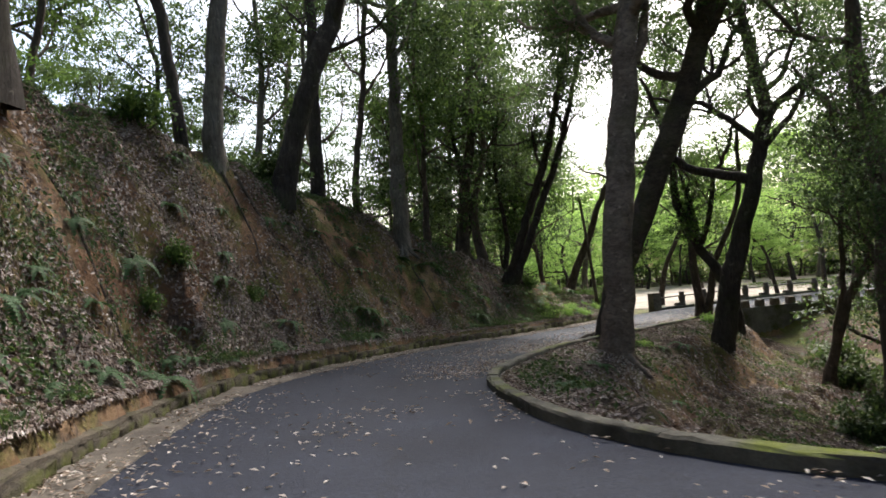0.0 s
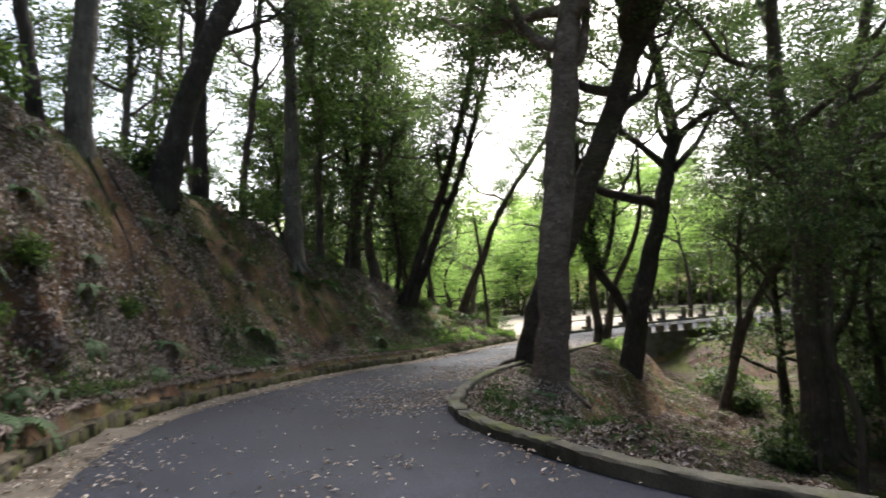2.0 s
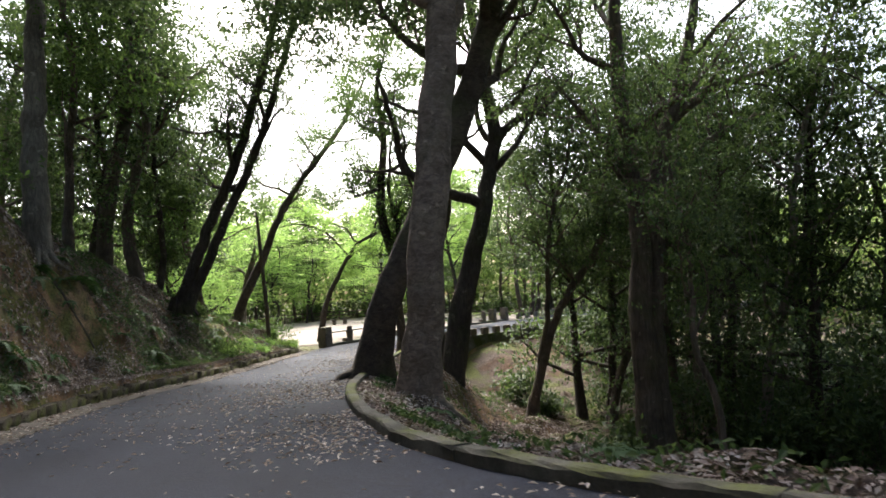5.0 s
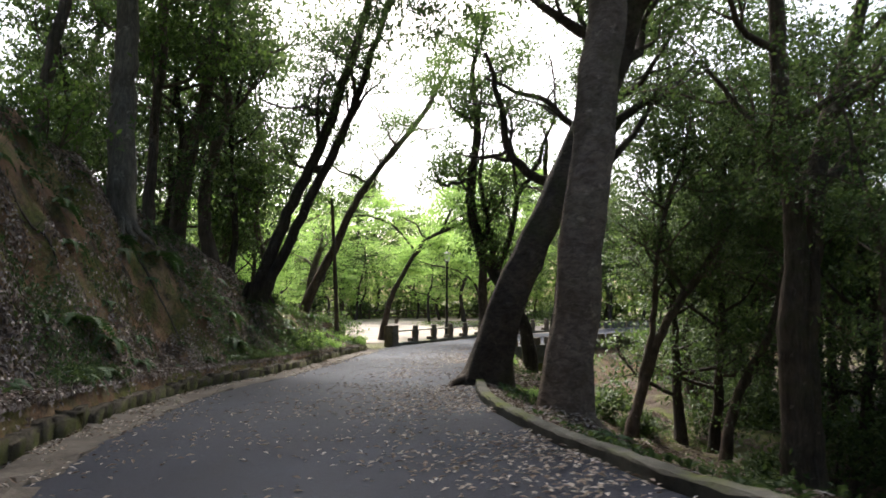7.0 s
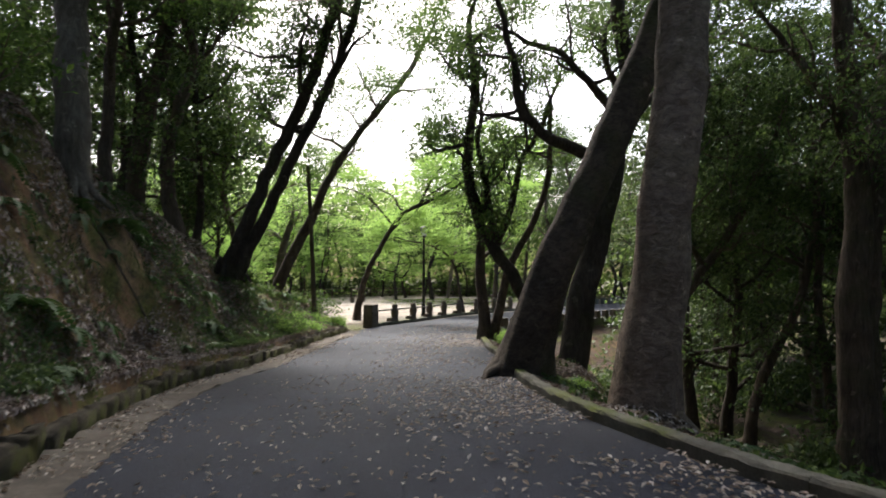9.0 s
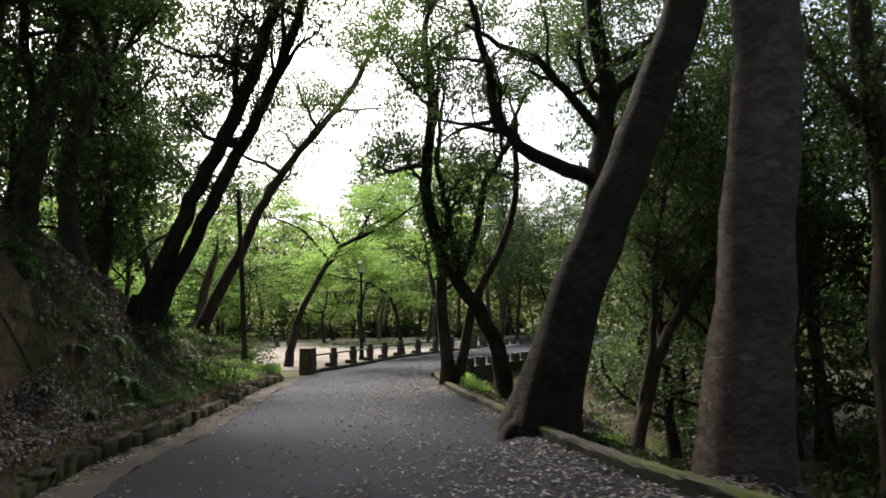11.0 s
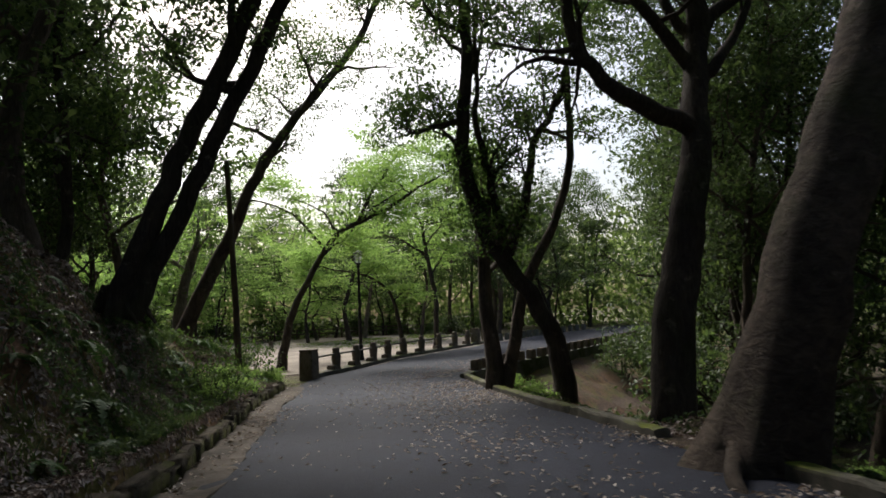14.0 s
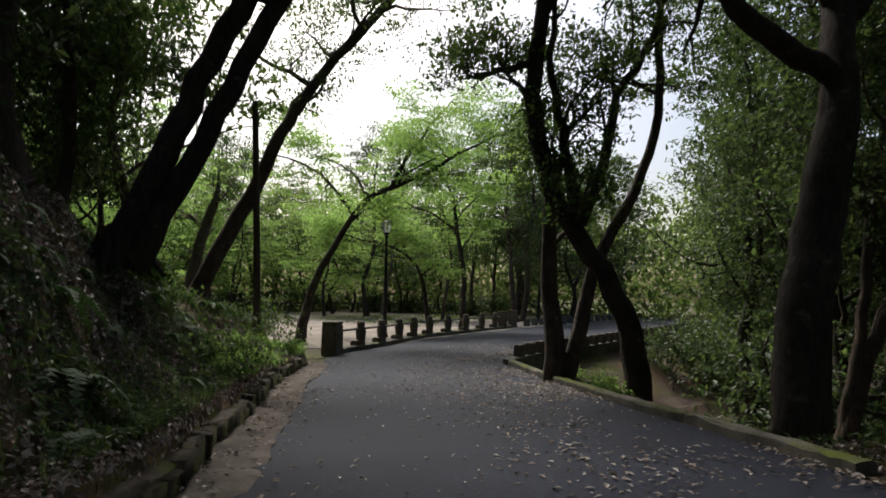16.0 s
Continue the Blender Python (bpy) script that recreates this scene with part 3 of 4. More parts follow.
# ---- left kerb of rough stones ----
def stone_kerb():
    """Rough stones set close against an earth-filled core, low and half buried at the start."""
    ob = tagged(new("stone_kerb"), "low kerb of rough mossy stones at the bank's foot", "kerb", kind="structure")
    rng = np.random.default_rng(3)
    p = smooth(EDGE_LEFT[1:], 0.05)
    core = sweep("kerb_core", p[::5], [(-0.70, -0.1), (-0.70, 0.25), (-0.50, 0.245), (-0.36, 0.21), (-0.33, -0.1)], STONE, 0.0, 0.012, 17)
    part("kerb_core", core, ob)
    shapes = []
    for k in range(10):
        bm = box_bm((1, 1, 1), (0, 0, 0), 0.10, 2)
        for v in bm.verts:
            v.co += Vector(rng.normal(0, 0.045, 3))
        shapes.append(bm_mesh("kerb_stone", bm, STONE, True))
    i, k = 0, 0
    while i < len(p) - 12:
        w = rng.uniform(0.28, 0.62)
        j = min(len(p) - 1, i + int(w / 0.05))
        a = p[j] - p[i]
        mid = (p[i] + p[j]) / 2 + np.array([-a[1], a[0]]) / np.hypot(*a) * (0.42 + rng.normal(0, 0.015))
        top = rng.uniform(0.22, 0.31) * (0.62 + 0.38 * min(1.0, max(0.0, (mid[1] - 8) / 8)))
        h = top + 0.12
        s = new("stone", shapes[k % 10])
        s.parent = ob
        s.matrix_world = pose(mid[0], mid[1], float(road_z(mid[1])) + top - h / 2, rng.normal(0, 3), rng.normal(0, 3), math.degrees(math.atan2(a[1], a[0])) + rng.normal(0, 3)) @ Matrix.Diagonal((w * 1.1, rng.uniform(0.22, 0.28), h, 1))
        i, k = j, k + 1
    return ob


def gutter():
    p = smooth(EDGE_LEFT[1:], 0.3)
    me = sweep("gutter", p, [(-0.34, -0.08), (-0.34, 0.045), (0.1, 0.034), (0.27, 0.022), (0.30, -0.08)], GUTTER, 0.0, 0.018, 9)
    return tagged(new("gutter", me), "narrow strip of pale dirty concrete beside the asphalt", "gutter", kind="structure")


gutter()


# ---- clearing ----
def clearing():
    rng = np.random.default_rng(8)
    n, k = 60, 26
    cx, cy = 23.0, 56.0
    rows = []
    for a in np.linspace(0, 2 * np.pi, n, endpoint=False):
        R = 1.0 + 0.05 * math.sin(3 * a) + 0.04 * math.sin(7 * a + 1)
        for r in np.linspace(0, 1, k):
            rows.append((cx + 19 * R * r * math.cos(a), cy + 16.5 * R * r * math.sin(a) + 0.30 * 16 * R * r * math.cos(a)))
    p = np.array(rows)
    z = np.full(len(p), -1.655) + 0.03 * soft_noise(p[:, 0], p[:, 1], 3, 4)
    i = np.arange(n * k).reshape(n, k)
    j = np.roll(i, -1, axis=0)
    f = np.stack([i[:, :-1], i[:, 1:], j[:, 1:], j[:, :-1]], -1).reshape(-1, 4)
    return tagged(new("clearing_ground", mesh_from("clearing_ground", np.c_[p, z], f, SAND)), "pale sandy clearing with grass at its far side", "ground", kind="structure")


clearing()


# ---- fence of shaped posts beside the clearing ----
POST_LINE = [(11.95, 37.85), (14.2, 39.05), (17.6, 40.85), (20.0, 42.15), (23.5, 43.4), (28.5, 45.1), (31.2, 46.1)]


def square_post(p, label):
    ob = tagged(new("gate_post"), label, "post", "fence by the clearing")
    ob.matrix_world = pose(p[0], p[1], float(road_z(p[1])) + 0.0, 0, 0, 30)
    part("post_body", bm_mesh("post_body", box_bm((0.62, 0.5, 0.98), (0, 0, 0.44), 0.03, 2, 0.95), POST), ob)
    part("post_cap", bm_mesh("post_cap", box_bm((0.60, 0.48, 0.07), (0, 0, 0.965), 0.02), POST), ob)
    return ob


def shaped_post(p, angle):
    """An upright with a waist and a rounded head, and a low foot block at its side."""
    ob = tagged(new("fence_post"), "carved concrete fence post with a rounded head and low foot block", "fence post", "fence by the clearing")
    ob.matrix_world = pose(p[0], p[1], float(road_z(p[1])) + 0.1, 0, 0, angle)
    prof = [(0.21, -0.2), (0.21, 0.1), (0.185, 0.16), (0.20, 0.32), (0.225, 0.48), (0.20, 0.60), (0.155, 0.66), (0.17, 0.72), (0.165, 0.80), (0.12, 0.84)]
    part("upright", bm_mesh("upright", lathe_bm(prof, 14, 0.8), POST, True), ob)
    part("foot_block", bm_mesh("foot_block", box_bm((0.36, 0.32, 0.26), (-0.36, 0, 0.08), 0.04), POST), ob)
    return ob


def fence():
    p = smooth(POST_LINE, 0.05)
    run = len(p)
    kerb_me = sweep("fence_kerb", p[::6], [(-0.2, -0.1), (-0.2, 0.12), (-0.17, 0.15), (0.17, 0.15), (0.2, 0.12), (0.2, -0.1)], KERB, 0.0, 0.008, 4)
    tagged(new("fence_kerb", kerb_me), "low mossy kerb under the fence posts", "kerb", kind="structure")
    square_post(p[0], "thick square concrete post at the clearing's entrance")
    square_post(p[-38], "square concrete post at the end of the fence")
    square_post(p[-1], "short square concrete post beside the road")
    stations = [int(run * k) for k in (0.105, 0.195, 0.285, 0.375, 0.465, 0.56, 0.66, 0.76, 0.85)]
    for k in stations:
        a = p[min(run - 1, k + 2)] - p[k]
        shaped_post(p[k], math.degrees(math.atan2(a[1], a[0])))
    stops = [0, *stations, run - 38]
    for a, b in zip(stops[:-1], stops[1:]):
        q = np.array([[*p[a], float(road_z(p[a][1])) + 0.70], [*((p[a] + p[b]) / 2), float(road_z(p[a][1])) + 0.69], [*p[b], float(road_z(p[b][1])) + 0.70]])
        w = Wood()
        w.tube(q, [0.035] * 3, 8)
        tagged(new("fence_rail", w.mesh("fence_rail", RAIL)), "thin brown metal rail between fence posts", "rail", "fence by the clearing")


fence()


def lamp(x, y, z, height):
    ob = tagged(new("street_lamp"), "slim black park lamp with a glass lantern head", "street lamp")
    ob.location = (x, y, z)
    h = height
    part("base", bm_mesh("base", lathe_bm([(0.16, -0.2), (0.16, 0.1), (0.12, 0.2), (0.11, 0.7), (0.085, 0.78)], 14), METAL, True), ob)
    part("pole", bm_mesh("pole", lathe_bm([(0.085, 0.7), (0.07, h * 0.5), (0.055, h - 0.85), (0.09, h - 0.84), (0.09, h - 0.76), (0.05, h - 0.72)], 14), METAL, True), ob)
    lantern = part("lantern", bm_mesh("lantern", lathe_bm([(0.07, h - 0.72), (0.15, h - 0.66), (0.15, h - 0.62), (0.05, h - 0.61)], 6), METAL), ob)
    part("glass", bm_mesh("glass", lathe_bm([(0.15, h - 0.615), (0.235, h - 0.18)], 6), GLASS), lantern, "frosted pale glass")
    part("cap", bm_mesh("cap", lathe_bm([(0.27, h - 0.175), (0.27, h - 0.14), (0.12, h - 0.03), (0.03, h), (0.02, h + 0.08)], 6), METAL), lantern)
    for a in range(6):
        t = a * math.pi / 3
        w = Wood()
        w.tube([(0.155 * math.cos(t), 0.155 * math.sin(t), h - 0.63), (0.245 * math.cos(t), 0.245 * math.sin(t), h - 0.16)], [0.012, 0.012], 5)
        part("lantern_bar", w.mesh("lantern_bar", METAL), lantern)
    return ob


lamp(18.6, 43.2, -1.66, 5.25)


def bench(x, y, angle):
    ob = tagged(new("bench"), "low weathered wooden bench in the clearing", "bench")
    ob.matrix_world = pose(x, y, -1.65, 0, 0, angle)
    for k in range(3):
        part("seat_plank", bm_mesh("seat_plank", box_bm((1.9, 0.13, 0.05), (0, (k - 1) * 0.15, 0.42), 0.01), POLEWOOD), ob)
    for s in (-0.7, 0.7):
        part("leg", bm_mesh("leg", box_bm((0.12, 0.4, 0.42), (s, 0, 0.19), 0.015), POST), ob)


bench(24.5, 61.5, 20)


def clearing_fence():
    """A log fence at the clearing's far side."""
    p = smooth([(8, 62), (17, 70.5), (27, 73.5), (37, 72), (46, 66)], 2.2)
    ob = tagged(new("log_fence"), "low brown log fence round the clearing", "fence")
    for q in p:
        part("post", bm_mesh("post", lathe_bm([(0.08, -0.2), (0.08, 0.95), (0.05, 1.0)], 8), POLEWOOD, True), ob).location = (q[0], q[1], -1.66)
    for a, b in zip(p[:-1], p[1:]):
        for h in (0.5, 0.85):
            w = Wood()
            w.tube([(*a, -1.66 + h), (*((a + b) / 2), -1.67 + h), (*b, -1.66 + h)], [0.05] * 3, 7)
            part("rail", w.mesh("rail", POLEWOOD), ob)


clearing_fence()


# ---- trees that stand out ----
def wooden_pole():
    w = Wood()
    w.tube(dense([(8.27, 36.0, -1.3), (8.05, 35.75, 1.2), (7.6, 35.3, 5.0)], 0.5), np.linspace(0.1, 0.07, len(dense([(8.27, 36.0, -1.3), (8.05, 35.75, 1.2), (7.6, 35.3, 5.0)], 0.5))), 10, 0.05)
    ob = tagged(new("wooden_pole", w.mesh("wooden_pole", POLEWOOD)), "thin leaning bare wooden pole on the bank", "pole")
    return ob


wooden_pole()

leaning = tree("leaning_tree", [(4.98, 20.7, -1.35), (5.1, 20.5, -0.5), (5.25, 20.28, 0.4), (5.75, 19.98, 1.75), (6.4, 19.55, 3.5), (7.2, 19.2, 5.4), (8.1, 18.9, 8.0), (8.6, 18.8, 11)], 0.42, 0.26, BARK_LEAN, LEAF_OAK,
     "massive leaning tree with ringed brown bark at the kerb", 21, limbs=10, limb_from=0.58, reach=4.2, per=70, flare=0.75, sides=18)
root_wood = Wood()
root_wood.tube(dense([(0.1, 0.1, 0.55), (-0.45, 0.02, 0.42), (-0.8, -0.1, 0.38), (-1.05, -0.3, 0.26)], 0.12), np.linspace(0.13, 0.05, len(dense([(0.1, 0.1, 0.55), (-0.45, 0.02, 0.42), (-0.8, -0.1, 0.38), (-1.05, -0.3, 0.26)], 0.12))), 9, 0.15)
part("root", root_wood.mesh("root", BARK_LEAN), leaning, "gnarled root humped over the asphalt")
tree("kerbside_tree", [(4.35, 17.4, -1.5), (4.45, 17.4, -0.4), (4.6, 17.35, 0.8), (4.75, 17.15, 3.3), (5.1, 17.1, 5.8), (5.6, 17.2, 9.0), (5.8, 17.3, 12)], 0.45, 0.25, BARK_RING, LEAF_OAK,
     "thick upright tree with ringed grey-brown bark", 22, limbs=10, limb_from=0.56, reach=4.0, per=70, flare=0.45, sides=18)
tree("dark_forked_tree", [(9.5, 23.70, -3.5), (9.8, 23.75, -2.0), (10.35, 23.80, 0.4), (11.0, 23.60, 2.6), (11.5, 23.60, 4.3), (12.1, 23.70, 6.3), (11.9, 23.80, 8.2), (11.5, 23.90, 11)], 0.46, 0.16, BARK_DARK, LEAF_OAK,
     "crooked dark forked tree rising from the ravine", 23, limbs=6, limb_from=0.55, reach=3.4, per=38, sides=14,
     extra=[([(11.2, 23.60, 3.9), (10.3, 24.00, 4.2), (9.5, 24.30, 4.5), (8.8, 24.60, 5.2), (8.6, 24.70, 6.6), (8.1, 24.80, 8.2)], 0.2),
            ([(11.8, 23.70, 5.2), (10.9, 24.10, 6.2), (10.2, 24.40, 6.9), (9.2, 24.80, 7.2), (8.2, 25.00, 7.5)], 0.15),
            ([(12.0, 23.70, 6.0), (12.9, 23.30, 6.9), (13.9, 22.80, 7.4), (15.0, 22.40, 8.6)], 0.17)])
tree("curved_tree", [(12.0, 27.4, -2.2), (11.92, 27.5, -0.65), (11.6, 27.8, 0.5), (11.15, 28.25, 1.5), (10.75, 28.65, 2.4), (10.5, 28.85, 3.5), (10.42, 28.95, 4.5), (10.55, 28.85, 5.8), (10.6, 28.8, 7.5), (10.5, 29, 9)], 0.27, 0.12, BARK_DARK, LEAF_MID,
     "curved dark tree with several stems beyond the kerb", 24, limbs=6, limb_from=0.55, reach=2.6, per=60, size=0.13, sides=12, flare=0.3,
     extra=[([(11.1, 28.3, 1.7), (11.0, 28.4, 2.8), (10.8, 28.6, 4.2), (10.7, 28.7, 5.4), (10.9, 28.5, 7.5)], 0.13),
            ([(11.15, 28.25, 1.8), (11.5, 27.9, 3.2), (11.7, 27.7, 4.5), (12.2, 27.2, 5.8), (12.6, 26.8, 7.4)], 0.14)])
tree("pale_stem_tree", [(11.1, 28.75, -1.8), (11.0, 28.8, -0.6), (10.95, 28.9, 0.8), (11.0, 28.9, 2.2)], 0.24, 0.15, BARK_BROWN, LEAF_MID,
     "two-stemmed grey-brown tree just behind the mossy kerb", 25, limbs=3, limb_from=0.7, reach=2.2, per=50, size=0.13, flare=0.3,
     stems=[([(11.15, 28.7, -1.6), (11.4, 28.4, -0.4), (11.6, 28.2, 0.9), (12.1, 27.7, 2.3), (12.5, 27.3, 3.8), (12.6, 27.2, 6.0)], 0.17, 0.08)])
tree("bank_tree", [(-1.55, 26.4, 2.2), (-1.55, 26.6, 4), (-1.5, 27, 6.5), (-1.42, 27.6, 10.5), (-1.3, 28.3, 15)], 0.34, 0.2, BARK_GREY, LEAF_OAK,
     "straight pale-barked tree on the bank's crest", 26, limbs=7, limb_from=0.62, reach=4.0, per=40, flare=0.35)
tree("crooked_bank_tree", [(1.17, 34.4, 2.0), (1.35, 34.35, 4.5), (1.6, 34.3, 6.4), (2.1, 34.1, 9.1), (2.3, 34.0, 13.2), (2.7, 34, 15.5)], 0.34, 0.16, BARK_BROWN, LEAF_OAK,
     "crooked brown tree with winding limbs on the bank", 27, limbs=7, limb_from=0.5, reach=3.6, per=44,
     extra=[([(2.1, 34.1, 9.2), (3.0, 33.8, 10.2), (4.2, 33.6, 10.1), (5.2, 33.3, 10.8)], 0.12), ([(1.7, 34.3, 6.6), (0.8, 34.5, 7.4), (-0.2, 34.8, 7.7)], 0.1)])
tree("leaning_twin_tree", [(3.1, 31.2, 0.7), (4.05, 30.7, 3.5), (5.0, 30.0, 6.1), (5.8, 29.5, 9.0), (6.5, 29.1, 12)], 0.24, 0.12, BARK_DARK, LEAF_OAK,
     "pair of dark trunks leaning over the road from one root", 28, limbs=14, limb_from=0.36, reach=2.7, per=60, size=0.115, flare=0.4,
     stems=[([(3.35, 31.1, 0.7), (4.5, 30.4, 3.6), (5.5, 29.8, 6.1), (6.2, 29.35, 8.3), (6.9, 29.0, 11)], 0.21, 0.1)])
tree("slanting_tree", [(6.9, 37.2, -0.5), (7.4, 36.8, 1.0), (8.2, 36.4, 2.9), (9.1, 35.8, 5.2), (10.2, 35.2, 7.0), (11.4, 34.4, 8.8), (12.2, 34, 10.5)], 0.24, 0.09, BARK_BROWN, LEAF_MID,
     "slanting brown tree reaching out over the road", 29, limbs=9, limb_from=0.45, reach=2.4, per=42, size=0.11, spread=0.75)
tree("arching_maple", [(13.8, 42.6, -1.9), (14.1, 42.3, 0.25), (14.8, 41.6, 2.35), (15.6, 40.8, 3.95), (16.7, 39.7, 4.65), (17.6, 38.8, 5.35), (18.1, 38.3, 5.85)], 0.2, 0.06, BARK_DARK, LEAF_MAPLE,
     "arching dark maple with fresh green layered leaves", 30, limbs=5, limb_from=0.45, reach=3.0, per=90, spread=0.95, size=0.14, flat=0.22, up=0.02, flare=0.3,
     extra=[([(16.2, 40.2, 4.35), (16.9, 39.5, 6.25), (17.9, 38.5, 7.85)], 0.09), ([(15.2, 41.2, 3.3), (14.2, 41.6, 4.6), (12.6, 41.8, 5.2), (11.2, 42, 5.0)], 0.07)])
tree("clearing_maple", [(26.2, 45.6, -1.9), (26.25, 45.6, 1.2), (25.95, 45.9, 3.9), (25.7, 46.1, 5.9), (25.1, 46.7, 7.2)], 0.19, 0.06, BARK_DARK, LEAF_MAPLE,
     "slender maple with light green leaves behind the fence", 31, limbs=6, limb_from=0.45, reach=3.4, per=90, spread=1.0, size=0.15, flat=0.22, up=0.02, flare=0.3,
     extra=[([(25.95, 45.9, 3.8), (24.6, 47.0, 4.9), (23.2, 48.2, 5.3)], 0.08)])
tree("pale_dead_tree", [(8.6, 41.0, -1.6), (8.7, 41.0, 0.2), (8.9, 40.8, 1.8), (9.2, 40.6, 3.0)], 0.24, 0.14, BARK_GREY, LEAF_MID,
     "pale bare trunk behind the wooden pole", 37, limbs=3, limb_from=0.6, reach=1.5, per=16, size=0.12, flare=0.3)
tree("young_maple", [(22.0, 43.8, -1.9), (21.8, 44.0, 0.0), (21.5, 44.3, 1.6), (20.4, 45.2, 2.6), (19.0, 46.2, 2.9)], 0.14, 0.04, BARK_DARK, LEAF_MAPLE,
     "small bent maple beside the fence", 32, limbs=5, limb_from=0.4, reach=2.0, per=80, spread=0.8, size=0.13, flat=0.22, up=0.02, flare=0.3)
tree("ravine_tree", [(12.0, 17.8, -3.8), (11.97, 17.8, -1.6), (11.9, 17.75, 0.6), (11.95, 17.65, 2.6), (11.8, 17.7, 4.6), (11.7, 17.8, 6.4), (11.9, 17.9, 9)], 0.4, 0.16, BARK_BROWN, LEAF_OAK,
     "broad twin-stemmed brown tree with spreading limbs in the ravine", 33, limbs=7, limb_from=0.5, reach=3.6, per=40,
     stems=[([(12.35, 17.75, -3.8), (12.4, 17.75, -1.2), (12.5, 17.7, 0.8), (12.65, 17.6, 2.8), (13.05, 17.5, 4.7), (13.7, 17.3, 6.4), (14.2, 17.0, 8.5)], 0.36, 0.15)],
     extra=[([(12.8, 17.5, 3.6), (13.9, 17.0, 4.6), (15.2, 16.6, 5.3), (16.8, 16.2, 5.9)], 0.17), ([(13.3, 17.4, 5.4), (14.4, 16.6, 6.4), (15.8, 16.0, 6.8), (17.2, 15.6, 7.4)], 0.15),
            ([(11.9, 17.7, 4.0), (11.2, 18.3, 5.2), (10.7, 19.0, 6.6)], 0.14)])
for x, y, way, r, s in [(13.6, 24.6, ((0.55, -0.35, 2.0), (1.2, -0.9, 4.2), (2.4, -1.9, 6.6), (3.2, -2.6, 9.0)), 0.22, 41), (13.95, 24.5, ((0.15, -0.2, 1.9), (0.5, -0.5, 4.3), (0.6, -0.8, 7.5), (1.4, -1.2, 10.0)), 0.15, 42),
                        (15.2, 22.0, ((0.3, -0.3, 2.0), (1.3, -1.0, 4.4), (1.6, -1.4, 7.5), (1.5, -1.4, 9)), 0.19, 44), (10.2, 14.6, ((0.1, 0.0, 1.9), (-0.2, 0.3, 3.6), (0.3, 0.6, 5.6), (0.2, 0.9, 7.5)), 0.1, 43),
                        (17.0, 20.2, ((-0.2, 0.2, 2.2), (-0.1, 0.5, 4.6), (0.5, 0.6, 7.5), (0.7, 0.6, 10)), 0.17, 45)]:
    z = gz(x, y)
    tree("slanting_ravine_tree", [(x, y, z - 0.4)] + [(x + a, y + b, z + c) for a, b, c in way], r, r * 0.4, BARK_BROWN, LEAF_OAK,
         "slim slanting mossy tree in the ravine", s, limbs=7, limb_from=0.5, reach=2.6, per=34)
for k, (x, y, lean, tall, r, bark, s) in enumerate([(-6.3, 18.7, 0.9, 13, 0.32, BARK_GREY, 51), (-6.9, 18.3, -1.2, 12, 0.2, BARK_DARK, 52), (-5.0, 20.9, 3.6, 12, 0.40, BARK_DARK, 53),
                                                    (-4.4, 24.5, 0.2, 13, 0.28, BARK_DARK, 54), (-3.4, 26.6, 1.2, 12, 0.17, BARK_BROWN, 55), (-7.3, 10.6, 1.3, 12, 0.42, BARK_DARK, 56)]):
    z = gz(x, y)
    tree("crest_tree", [(x, y, z - 0.5), (x + lean * 0.25, y, z + 2.6), (x + lean * 0.6, y + 0.2, z + 5.8), (x + lean * 0.85, y + 0.3, z + 9), (x + lean, y + 0.4, z + tall)], r, r * 0.5, bark, LEAF_OAK,
         "tall tree with exposed roots on the bank's crest" if r > 0.3 else "slim tree on the bank's crest", s, limbs=7, limb_from=0.4, reach=3.6, per=34, flare=0.7 if r > 0.3 else 0.35)

# ---- the wood round about ----
def filler(name, seed, tall, r, bark, leaf, label, **more):
    rng = np.random.default_rng(seed)
    lean = rng.normal(0, 0.9, 2)
    pts = [(0, 0, -0.5)] + [(lean[0] * u + rng.normal(0, 0.22), lean[1] * u + rng.normal(0, 0.22), tall * u) for u in (0.2, 0.45, 0.7, 1.0)]
    return tree(name, pts, r, r * 0.35, bark, leaf, label, seed, sides=9, **more)


oaks = [filler("evergreen_tree", 60 + k, tall, r, bark, LEAF_OAK, "dark evergreen tree with a thin crooked trunk", limbs=9, limb_from=0.3, reach=3.2, per=44, spread=0.9, size=0.19, twigs=4, flare=0.3)
        for k, (tall, r, bark) in enumerate([(10, 0.2, BARK_DARK), (12, 0.25, BARK_BROWN), (9, 0.14, BARK_DARK), (13, 0.22, BARK_GREY)])]
mids = [filler("broadleaf_tree", 70 + k, tall, r, BARK_BROWN, LEAF_MID, "mid-green broadleaf tree with a slender trunk", limbs=9, limb_from=0.2, reach=3.0, per=48, spread=0.9, size=0.18, twigs=4, flare=0.3)
        for k, (tall, r) in enumerate([(9, 0.15), (11, 0.17)])]
maples = [filler("maple_tree", 80 + k, tall, 0.14, BARK_DARK, LEAF_MAPLE, "light green maple with layered foliage", limbs=9, limb_from=0.2, reach=3.4, per=38, spread=1.15, size=0.17, twigs=4, flat=0.22, up=0.02, flare=0.3)
          for k, tall in enumerate([6.5, 8])]


def plant(kinds, spots, seed, lo=0.8, hi=1.2):
    rng = np.random.default_rng(seed)
    for x, y in spots:
        k = rng.uniform(lo, hi)
        copy_thing(kinds[rng.integers(len(kinds))], pose(x, y, gz(x, y) - 0.05, 0, 0, rng.uniform(0, 360)) @ Matrix.Diagonal((k, k, k, 1)))


